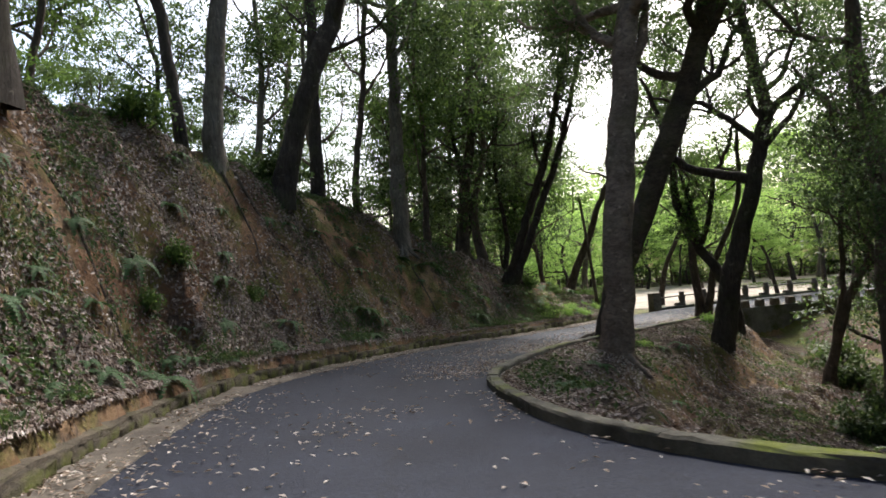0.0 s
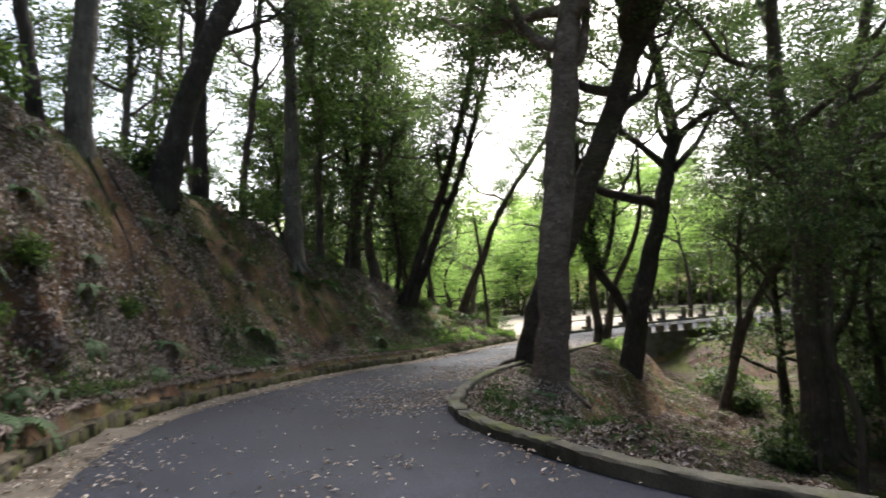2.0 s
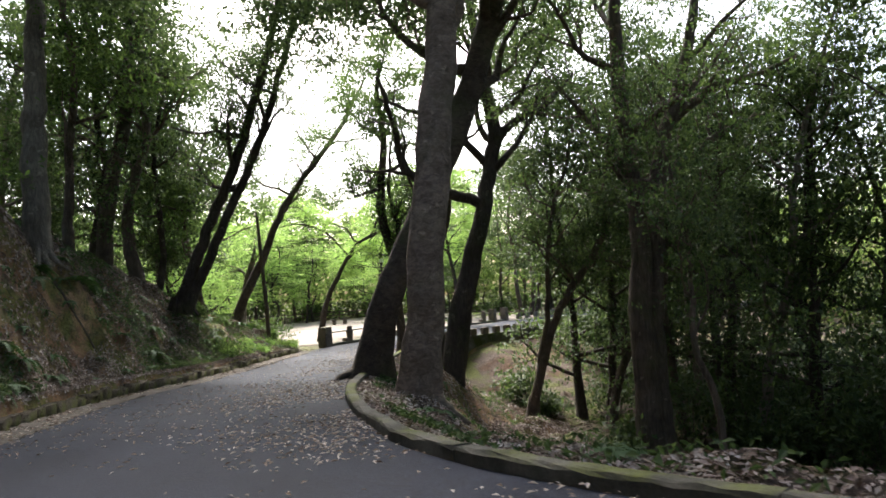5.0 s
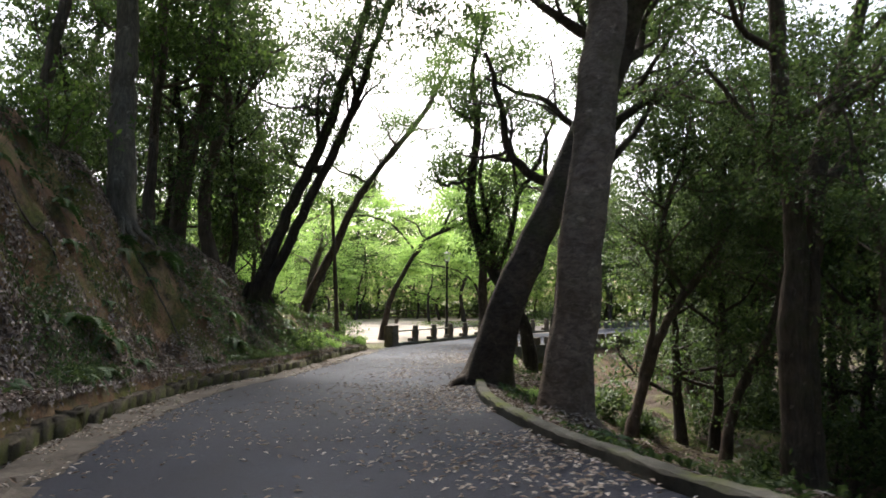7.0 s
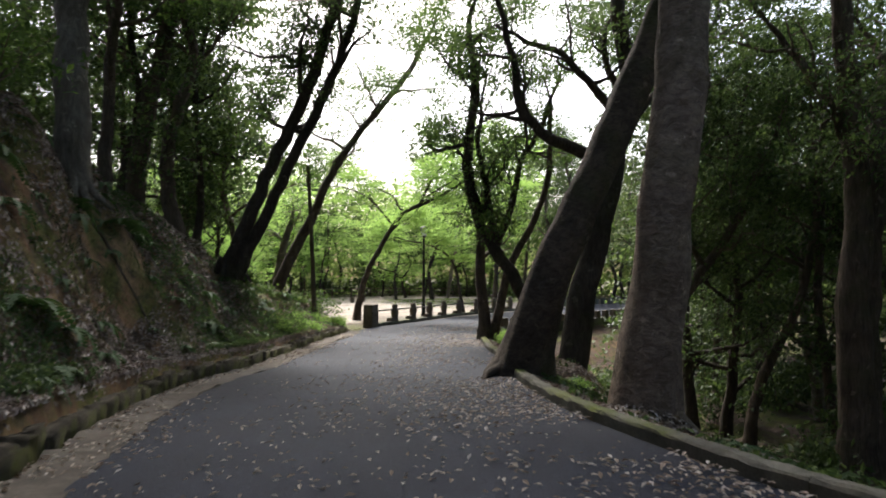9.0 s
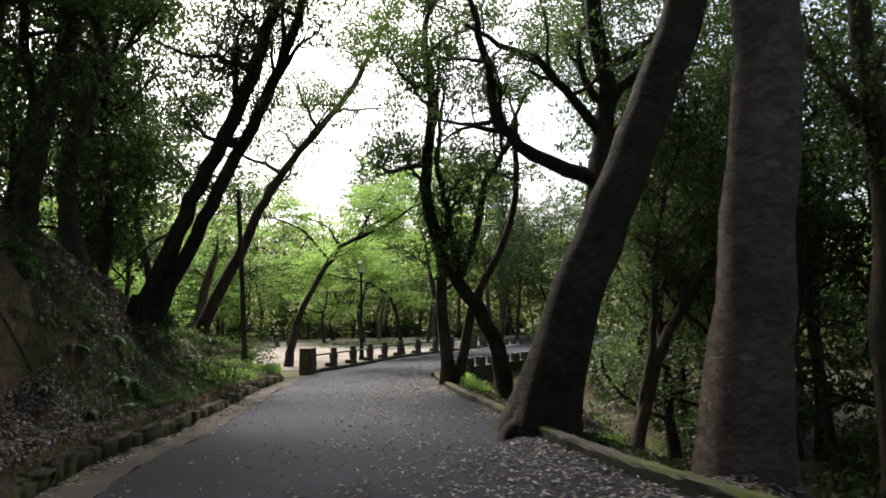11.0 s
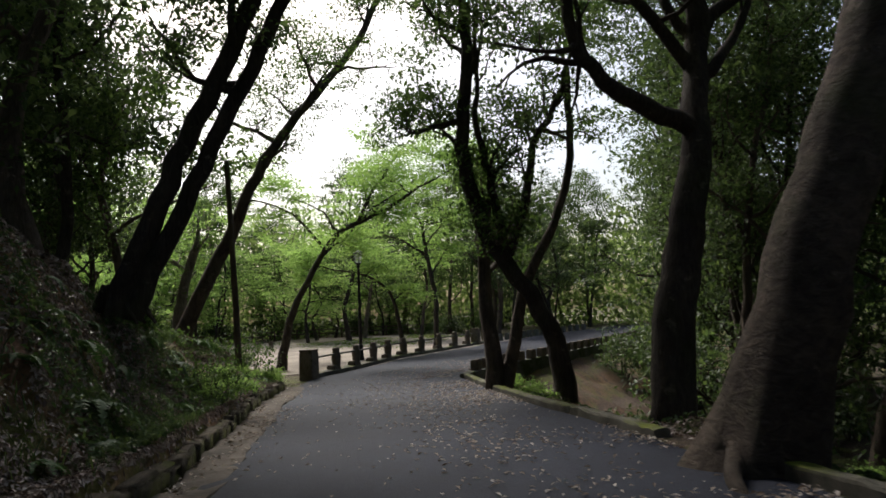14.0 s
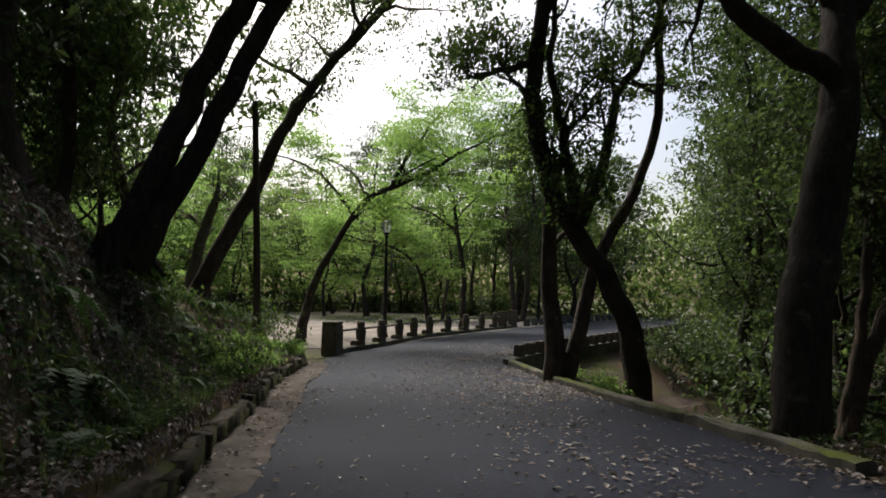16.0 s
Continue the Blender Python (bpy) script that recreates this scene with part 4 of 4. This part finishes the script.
def spots(n, box, keep, gap, seed):
    rng = np.random.default_rng(seed)
    out = []
    for _ in range(n * 40):
        p = np.array([rng.uniform(box[0], box[2]), rng.uniform(box[1], box[3])])
        if keep(*p) and all(np.hypot(*(p - q)) > gap for q in out):
            out.append(p)
            if len(out) >= n:
                break
    return out


def left_of(x, y):
    return float(to_line(LINE_LEFT, np.array([x]), np.array([y]))[0][0])


def right_of(x, y):
    return -float(to_line(LINE_RIGHT, np.array([x]), np.array([y]))[0][0])


hill = spots(18, (-28, 4, 2, 58), lambda x, y: left_of(x, y) > 7.5 and x < -0.2 * y, 3.4, 1)
plant(oaks + mids[:1], hill, 2)
plant(oaks, [(3.3, 35.4), (4.9, 39.0), (6.2, 41.6), (4.0, 44.5)], 18, 0.75, 1.0)
plant(oaks + mids, spots(12, (-4, 27, 9, 58), lambda x, y: left_of(x, y) > 3.9 and x > -0.13 * y + 1.5, 3.0, 13), 14)
ravine = spots(15, (7, -14, 40, 34), lambda x, y: right_of(x, y) > 3.5 and x > 0.62 * y + 4.5 and x > 1.75 * (y - 20) + 5, 4.2, 3)
plant(oaks, ravine, 4)
plant(oaks, [(23.5, 29.2), (26.5, 30.8), (29.0, 31.0), (31.5, 32.4), (25.0, 27.0), (34.5, 33.5), (28.0, 28.2), (38.0, 35.0)], 17)
thick = [filler("dense_evergreen", 66, 10, 0.2, BARK_DARK, LEAF_OAK, "dense dark evergreen with leaves down to the ground", limbs=13, limb_from=0.12, reach=3.2, per=36, spread=1.05, size=0.17, twigs=4, flare=0.3)]
plant(thick, [(16.6, 24.6)] + spots(3, (14, 19, 26, 29), lambda x, y: right_of(x, y) > 3.2 and x > 0.5 * y + 4.6 and x > 1.72 * (y - 20) + 5.0, 3.0, 15), 16)
thick[0].matrix_world = pose(17.5, 24.0, gz(17.5, 24.0) - 0.05)
plant(thick + oaks[:1], [(17.0, 16.0), (19.5, 14.3), (16.4, 11.8), (20.5, 17.4), (15.6, 8.6)], 40, 0.9, 1.1)
plant(oaks, [(-7.5, 30.0), (-9.5, 36.0), (-6.4, 34.0)], 41, 0.9, 1.1)
plant(thick + mids, [(30.5, 30.2), (33.5, 31.4), (36.5, 32.2), (40.5, 34.0), (44.0, 35.5), (48.0, 36.5), (27.5, 25.5), (33.0, 27.5)], 19, 0.8, 1.1)
plant(oaks + mids, [(39, 51.5), (43, 53), (47, 52.5), (51, 54.5), (55, 53), (45, 57), (60, 56)], 20, 0.9, 1.2)
back = spots(24, (2, 60, 62, 88), lambda x, y: y > 74, 3.4, 5)
plant(mids + oaks[:2], back, 6)
plant(maples, spots(18, (8, 50, 48, 74), lambda x, y: left_of(x, y) < -1.0 and (y > 66 or x < 13), 3.0, 7), 8)
plant(oaks + mids, spots(12, (33, 46, 64, 66), lambda x, y: y > 50 and y > 46 + 0.1 * x, 3.0, 9), 10)
behind = spots(12, (-12, -26, 16, -6), lambda x, y: left_of(x, y) > 4 or right_of(x, y) > 3, 3.5, 11)
plant(oaks, behind, 12)
for o, m in zip(oaks + mids + maples, [(-12, 30), (-14, 22), (-11, 38), (-16, 14), (-2, 44), (3, 50), (13, 62), (30, 64)]):
    o.matrix_world = pose(m[0], m[1], gz(*m) - 0.05)


# ---- shrubs and undergrowth ----
def shrub(name, seed, width, tall, leaf, label, per=40, size=0.12, clumps=46, flat=0.7):
    rng = np.random.default_rng(seed)
    ob = tagged(new(name), label, "shrub")
    tips = []
    for k in range(7):
        a = k * 0.9 + rng.uniform(-0.3, 0.3)
        q = bend((rng.normal(0, 0.08), rng.normal(0, 0.08), -0.25), (math.cos(a) * 0.5, math.sin(a) * 0.5, 1), tall * rng.uniform(0.7, 1.0), rng, 0.2, 0.12, 6)
        w = Wood()
        w.tube(q, np.linspace(0.025, 0.006, len(q)), 5)
        part("stem", w.mesh(name + "_stem", BARK_BROWN), ob)
        tips += [q[-1], q[-2], q[-3]]
    for _ in range(clumps):
        d = rng.normal(0, 1, 3)
        d /= np.linalg.norm(d)
        r = rng.uniform(0.45, 1.0)
        tips.append(np.array([d[0] * width / 2 * r, d[1] * width / 2 * r, abs(d[2]) * tall * r * 0.9 + 0.1 * tall]))
    part("foliage", leaves(name + "_foliage", tips, 0.16 * (width + tall), per, size, leaf, rng, flat), ob)
    return ob


dark_shrubs = [shrub("undergrowth_shrub", 90 + k, w, h, LEAF_UNDER, "dark green leafy undergrowth shrub", 19, 0.18) for k, (w, h) in enumerate([(1.8, 1.5), (2.4, 2.4), (1.3, 1.0)])]
green_shrubs = [shrub("green_shrub", 95 + k, w, h, LEAF_MID, "fresh green shrub at the edge of the wood", 19, 0.15) for k, (w, h) in enumerate([(1.5, 1.1), (2.2, 1.9)])]
low_shrubs = [shrub("low_shrub", 98, 0.9, 0.55, LEAF_MAPLE, "small yellow-green shrub on the bank", 26, 0.075, 30)]

plant(dark_shrubs, spots(34, (2.5, 0, 24, 28), lambda x, y: right_of(x, y) > 1.6 and x > 0.45 * y + 2.2 and x > 1.5 * (y - 20) + 4.4, 1.5, 21), 22)
plant(dark_shrubs[:2], spots(16, (12, 8, 32, 34), lambda x, y: right_of(x, y) > 2.5 and x > 1.7 * (y - 20) + 7 and x > 0.6 * y + 6, 2.0, 23), 24, 1.2, 1.8)
plant(green_shrubs + dark_shrubs[:1], spots(30, (-14, 16, 9, 58), lambda x, y: 3.6 < left_of(x, y) < 12, 1.6, 25), 26)
plant(green_shrubs, spots(10, (4, 30, 10, 44), lambda x, y: 0.8 < left_of(x, y) < 3.2, 1.0, 27), 28, 0.5, 0.8)
plant(green_shrubs + dark_shrubs[:2], spots(34, (2, 56, 60, 84), lambda x, y: y > 74 or (x < 8) or (x > 42 and y > 58), 2.0, 29), 30, 1.0, 1.9)
plant(dark_shrubs, [(25.5, 33.4), (28.5, 33.8), (31, 34.4), (33.5, 34.8), (36, 35.6), (27, 31.4), (30, 32.2)], 36, 0.9, 1.4)
plant(green_shrubs[:1], [(-5.75, 14.2), (-5.6, 12.4), (-4.9, 16.8)], 37, 0.4, 0.6)
plant(low_shrubs, [(11.0, 27.6), (12.3, 29.4), (13.6, 31.2), (5.9, 20.0), (6.3, 33.4), (7.9, 35.0), (8.9, 35.5), (4.6, 30.6), (9.6, 36.6), (7.2, 34.6), (8.4, 36.2), (9.3, 35.9), (6.9, 33.2), (9.0, 37.4), (5.8, 32.2)], 31, 0.5, 1.0)
for o, m in zip(dark_shrubs + green_shrubs + low_shrubs, [(12, 6), (16, 16), (9, 9), (-3, 40), (1, 46), (5.0, 31.5)]):
    o.matrix_world = pose(m[0], m[1], gz(*m) - 0.05)


def frond(rng, length, az, lift):
    """One fern frond: pairs of leaflets that grow from an arching rib."""
    n = 14
    u = np.linspace(0.08, 1, n)
    rib = np.stack([np.cos(az) * length * u, np.sin(az) * length * u, length * (lift * u - (lift + 0.35) * u ** 2.2)], 1)
    side = np.array([-math.sin(az), math.cos(az), 0])
    ahead = np.array([math.cos(az), math.sin(az), 0])
    v, f = list(rib), []
    for i in range(n - 1):
        t = u[i]
        ln = max(0.02, length * 0.30 * (1 - (t - 0.35) * 1.3 if t > 0.35 else 0.6 + t))
        for s in (-1, 1):
            d = side * s * 0.92 + ahead * 0.38 + np.array([0, 0, -0.22 + rng.normal(0, 0.08)])
            k = len(v)
            v += [rib[i] + d * ln * 0.5 - ahead * length * 0.012, rib[i] + d * ln, rib[i] * 0.45 + rib[i + 1] * 0.55 + d * ln * 0.5]
            f.append((i, k, k + 1, k + 2, i + 1) if s > 0 else (i + 1, k + 2, k + 1, k, i))
    return v, f


def fern(seed, size):
    rng = np.random.default_rng(seed)
    ob = tagged(new("fern"), "green fern with arching fronds growing on the bank", "fern", "ferns on the bank")
    for k in range(9):
        v, f = frond(rng, size * rng.uniform(0.75, 1.1), k * 0.7 + rng.uniform(-0.2, 0.2), rng.uniform(0.45, 0.8))
        part("frond", mesh_from("frond", v, f, LEAF_FERN, False), ob)
    return ob


ferns = [fern(120, 0.55), fern(121, 0.75), fern(122, 0.42)]
rng_fern = np.random.default_rng(33)
fern_spots = spots(140, (-6.5, 5, 9, 37), lambda x, y: 0.75 < left_of(x, y) < 3.4, 0.5, 34) + spots(10, (1.2, 10, 8, 22), lambda x, y: 0.5 < right_of(x, y) < 3, 0.9, 35)
for x, y in fern_spots:
    k = rng_fern.uniform(0.5, 1.0)
    copy_thing(ferns[rng_fern.integers(3)], pose(x, y, gz(x, y) + 0.02, rng_fern.normal(0, 8), 18, rng_fern.uniform(-60, 60)) @ Matrix.Diagonal((k, k, k, 1)))
for o, m in zip(ferns, [(-4.9, 9.4), (-4.7, 10.8), (-1.6, 22.4)]):
    o.matrix_world = pose(m[0], m[1], gz(*m) + 0.02, 0, 18, 20)


# ---- fallen leaves, ground cover, grass ----
def lying(name, xy, size, mat, label, category, rng, lift=0.012, tilt=0.35, height=None, aspect=0.5):
    """Leaves lying on the ground at the given places."""
    n = len(xy)
    x, y = xy[:, 0], xy[:, 1]
    if height is None:
        e = 0.12
        z = ground_z(x, y)
        nx, ny = (ground_z(x - e, y) - ground_z(x + e, y)) / (2 * e), (ground_z(x, y - e) - ground_z(x, y + e)) / (2 * e)
    else:
        z, nx, ny = height, np.zeros(n), np.full(n, 0.05)
    nrm = np.stack([nx, ny, np.ones(n)], 1) + rng.normal(0, tilt, (n, 3))
    nrm /= np.linalg.norm(nrm, axis=1)[:, None]
    d = np.cross(nrm, rng.normal(0, 1, (n, 3)))
    d /= np.linalg.norm(d, axis=1)[:, None] + 1e-6
    s = np.cross(nrm, d)
    p = np.stack([x, y, z + lift], 1) + nrm * (size * tilt * 0.35)
    k = size * rng.uniform(0.55, 1.3, n)[:, None]
    v = np.stack([p - d * k * 0.5, p + s * k * aspect * 0.5 + nrm * k * 0.12, p + d * k * 0.5, p - s * k * aspect * 0.5 + nrm * k * 0.12], 1)
    return tagged(new(name, mesh_from(name, v.reshape(-1, 3), np.arange(n * 4).reshape(n, 4), mat, False)), label, category, kind="stuff")


def scatter(n, line, a, b, keep, rng, low=-99, high=99):
    """Places beside a line, between a and b metres to its left, thinned by keep."""
    p = np.asarray(line)
    p = p[(p[:, 1] > low) & (p[:, 1] < high)]
    run = np.r_[0, np.cumsum(np.hypot(*np.diff(p, axis=0).T))]
    s, d = rng.uniform(0, run[-1], n), rng.uniform(a, b, n)
    t = np.gradient(p, axis=0)
    t /= np.linalg.norm(t, axis=1)[:, None]
    q = np.stack([np.interp(s, run, p[:, k]) for k in (0, 1)], 1)
    w = np.stack([np.interp(s, run, t[:, k]) for k in (0, 1)], 1)
    q = q + np.stack([-w[:, 1], w[:, 0]], 1) * d[:, None]
    dist = to_line(line, q[:, 0], q[:, 1])[0]
    ok = (dist > min(a, 0) - 0.0) if a < 0 else (dist > a * 0.9)
    return q[ok & (keep(q[:, 0], q[:, 1]) > rng.uniform(0, 1, n))]


def patches(seed, scale, bias, gain):
    return lambda x, y: np.clip(bias + gain * soft_noise(x, y, scale, seed) + 0.8 * soft_noise(x, y, scale * 0.3, seed + 1), 0, 1)


def crest_litter(x, y):
    """Litter lies thick on the crest and in broad drifts, thin on the bare face."""
    d = to_line(LINE_LEFT, x, y)[0]
    return np.clip(0.22 + 0.55 * np.clip((d - 2.6) / 1.2, 0, 1) + 2.4 * soft_noise(x, y, 2.3, 21) + 1.1 * soft_noise(x, y, 0.6, 22), 0, 1)


rng_l = np.random.default_rng(77)
lying("bank_litter", scatter(230000, LINE_LEFT, 0.5, 6.0, crest_litter, rng_l, 3, 38), 0.105, DRY_DARK,
      "brown dry leaf litter strewn over the bank", "leaf litter", rng_l, 0.015, 0.8)
lying("bank_foot_litter", scatter(60000, LINE_LEFT, 0.3, 1.6, patches(23, 0.9, 0.6, 1.3), rng_l, 2, 37), 0.08, DRY_DARK,
      "brown dry leaves along the bank's foot", "leaf litter", rng_l, 0.03, 0.4)
lying("gutter_leaves", scatter(9000, LINE_LEFT, 0.0, 0.9, patches(27, 0.7, 0.45, 1.6), rng_l, 2, 37), 0.075, DRY,
      "pale dry leaves gathered in the gutter", "fallen leaves", rng_l, 0.045, 0.3)
lying("ravine_litter", scatter(110000, LINE_RIGHT, -7.5, -0.22, patches(24, 1.4, 0.7, 1.3), rng_l, 2, 33), 0.09, DRY_DARK,
      "brown dry leaf litter covering the ravine's slope", "leaf litter", rng_l, 0.012, 0.45)
lying("ravine_edge_litter", scatter(26000, LINE_RIGHT, -2.2, -0.22, patches(25, 1.0, 0.45, 1.6), rng_l, 1, 31), 0.08, DRY,
      "pale dry leaves behind the mossy kerb", "leaf litter", rng_l, 0.015, 0.4)


def road_leaves():
    """Thick beside the inner kerb, thin elsewhere."""
    rng = np.random.default_rng(5)
    patch = patches(31, 1.6, 0.5, 1.9)

    def beside(x, y):
        d = to_line(LINE_RIGHT, x, y)[0]
        return np.exp(-d / 1.25) * patch(x, y) * np.clip(0.4 + 0.05 * (y - 6), 0.45, 1)

    def gutter_side(x, y):
        d = -to_line(LINE_LEFT, x, y)[0]
        return np.exp(-d / 0.4) * patch(x, y)
    a = scatter(62000, LINE_RIGHT, 0.03, 4.0, beside, rng, 1, 34)
    b = scatter(12000, LINE_LEFT, -1.4, -0.04, gutter_side, rng, 1, 37)
    c = scatter(1500, LINE_RIGHT, 0.1, 4.0, lambda x, y: 0.6 + 0 * x, rng, 0, 36)
    p = np.vstack([a, b, c])
    inside = (to_line(LINE_LEFT, p[:, 0], p[:, 1])[0] < -0.03) & (to_line(LINE_RIGHT, p[:, 0], p[:, 1])[0] > 0.03)
    p = p[inside]
    lying("road_leaves", p, 0.075, DRY, "pale dry leaves scattered on the asphalt", "fallen leaves", np.random.default_rng(6), 0.036, 0.18, road_z(p[:, 1]), 0.45)


road_leaves()
lying("bank_ground_cover", scatter(130000, LINE_LEFT, 0.6, 5.0, patches(41, 2.0, -0.08, 2.8), rng_l, 3, 38), 0.10, LEAF_UNDER,
      "low green creeping plants on the bank", "ground cover", rng_l, 0.09, 1.0)
lying("ravine_ground_cover", scatter(50000, LINE_RIGHT, -9, -0.5, patches(43, 1.9, 0.02, 2.0), rng_l, 2, 33), 0.11, LEAF_UNDER,
      "low dark green plants in the ravine", "ground cover", rng_l, 0.08, 0.9)


def blades(name, xy, tall, mat, label, rng, lean=0.4, width=0.007):
    n = len(xy)
    z = ground_z(xy[:, 0], xy[:, 1])
    a = rng.uniform(0, 6.28, n)
    h = tall * rng.uniform(0.5, 1.2, n)
    d = np.stack([np.cos(a) * lean, np.sin(a) * lean, np.ones(n)], 1) * h[:, None]
    s = np.stack([-np.sin(a), np.cos(a), np.zeros(n)], 1) * width
    p = np.stack([xy[:, 0], xy[:, 1], z], 1)
    v = np.stack([p - s, p + s, p + d * 0.6 + s * 0.7, p + d + s * 0.05], 1)
    return tagged(new(name, mesh_from(name, v.reshape(-1, 3), np.arange(n * 4).reshape(n, 4), mat, False)), label, "grass", kind="stuff")


blades("bank_grass", scatter(40000, LINE_LEFT, 0.5, 3.4, patches(51, 1.5, -0.1, 2.4), rng_l, 4, 38), 0.22, LEAF_UNDER, "thin tufts of grass hanging on the bank", rng_l, 0.9)


def clearing_grass():
    rng = np.random.default_rng(9)
    p = np.stack([rng.uniform(20, 42, 50000), rng.uniform(46, 64, 50000)], 1)
    x, y = p[:, 0], p[:, 1]
    p = p[(y > 46.5 + 0.38 * (x - 20)) & (np.clip((x - 24) * 0.2, 0, 1) * patches(61, 3.5, 0.6, 1.6)(x, y) > rng.uniform(0, 1, 50000))]
    blades("clearing_grass", p, 0.16, GRASS, "short bright green grass in the clearing", rng, 0.5, 0.02)


clearing_grass()


def far_wood():
    """The wood that closes the view all round."""
    rng = np.random.default_rng(12)
    n = 200000
    a = rng.uniform(0, 2 * np.pi, n)
    r = rng.uniform(48, 80, n)
    x, y = 12 + r * np.cos(a), 33 + r * np.sin(a)
    ragged = soft_noise(x, y, 7.0, 71) * 7 + soft_noise(x, y, 2.5, 72) * 4
    top = 10.0 + ragged - 3.0 * np.clip((-x - 5) / 20, 0, 1)
    z = -4.5 + (top + 4.5) * rng.uniform(0, 1, n) ** 0.8
    c = np.stack([x, y, z], 1)
    me = leaves("far_wood", c, 0.8, 1, 0.72, LEAF_FAR, rng, 0.8, 0.0, 0.6)
    return tagged(new("far_wood", me), "dense green wood in the distance", "woodland", kind="stuff")


far_wood()


def canopy(name, n_clumps, zone, low, high, leaf, label, seed, per=46, size=0.2, spread=1.1):
    """High leaf masses without trunks; most are added to shade what lies below."""
    rng = np.random.default_rng(seed)
    c = []
    while len(c) < n_clumps:
        x, y = rng.uniform(zone[0], zone[2]), rng.uniform(zone[1], zone[3])
        if soft_noise(np.array([x]), np.array([y]), 3.0, seed)[0] > -0.12:
            c.append((x, y, rng.uniform(low, high)))
    return tagged(new(name, leaves(name, c, spread, per, size, leaf, rng, 0.5)), label, "tree canopy", kind="stuff")


canopy("canopy_over_bank", 34, (-6, 25, 3, 36), 9.5, 15.0, LEAF_OAK, "dark evergreen canopy above the bank", 91, 150, 0.15)
# Added leaf mass that keeps the open sky off the ravine.
canopy("shade_over_ravine", 150, (8, 8, 27, 26), 8.0, 14, LEAF_OAK, "evergreen leaf mass without trunks, added above the ravine for shade", 92, 150, 0.15)
# Overhead foliage, made dense to cut the light on asphalt and trunks.
canopy("shade_over_road", 190, (0, 15, 9, 28), 8.8, 13.5, LEAF_OAK, "dark evergreen canopy over the road, trunkless and added for shade", 94, 200, 0.16, 1.2)
# Dark foliage at upper right, placed in the sun's way to shade the evergreens.
canopy("sun_block_by_wall", 210, (13, 21, 25, 33), 9.0, 14.5, LEAF_OAK, "dark evergreen foliage by the retaining wall, added to block the sun", 95, 150, 0.16)
# Added above the picture's top edge, only to shade the near ground.
canopy("shade_over_start", 300, (-9, 2, 12, 15), 8.8, 12.5, LEAF_OAK, "unseen evergreen leaf mass added to shade the start of the road", 96, 150, 0.17)
# Unseen leaves behind the camera, added to hold back sky light.
canopy("shade_behind", 260, (-9, -24, 12, 3), 8.5, 14, LEAF_OAK, "unseen evergreen leaf mass added behind the camera for shade", 93, 110, 0.17)


def roots(seed, x, y, dx, dy):
    """A bare root that snakes over the bank's face."""
    rng = np.random.default_rng(seed)
    pts = []
    for u in np.linspace(0, 1, 12):
        px, py = x + dx * u + 0.1 * math.sin(u * 7 + seed), y + dy * u + 0.1 * math.cos(u * 6 + seed)
        pts.append((px, py, gz(px, py) + 0.03 * math.sin(u * 9)))
    w = Wood()
    w.tube(np.array(pts), np.linspace(0.055, 0.015, 12), 7, 0.12, 0, rng)
    tagged(new("exposed_root", w.mesh("exposed_root", BARK_BROWN)), "bare brown tree root on the bank's earth", "root", "roots on the bank")


for k, r in enumerate([(-5.9, 18.4, 1.6, -0.5), (-6.0, 18.9, 1.9, 0.6), (-4.7, 20.8, 1.4, -0.9), (-4.5, 21.2, 1.5, 0.2), (-1.2, 26.2, 1.0, -1.2), (1.6, 28.0, 1.0, -0.7), (2.6, 28.9, 1.4, -0.6), (-6.6, 11.0, 1.6, 0.4)]):
    roots(200 + k, *r)
stone_kerb()
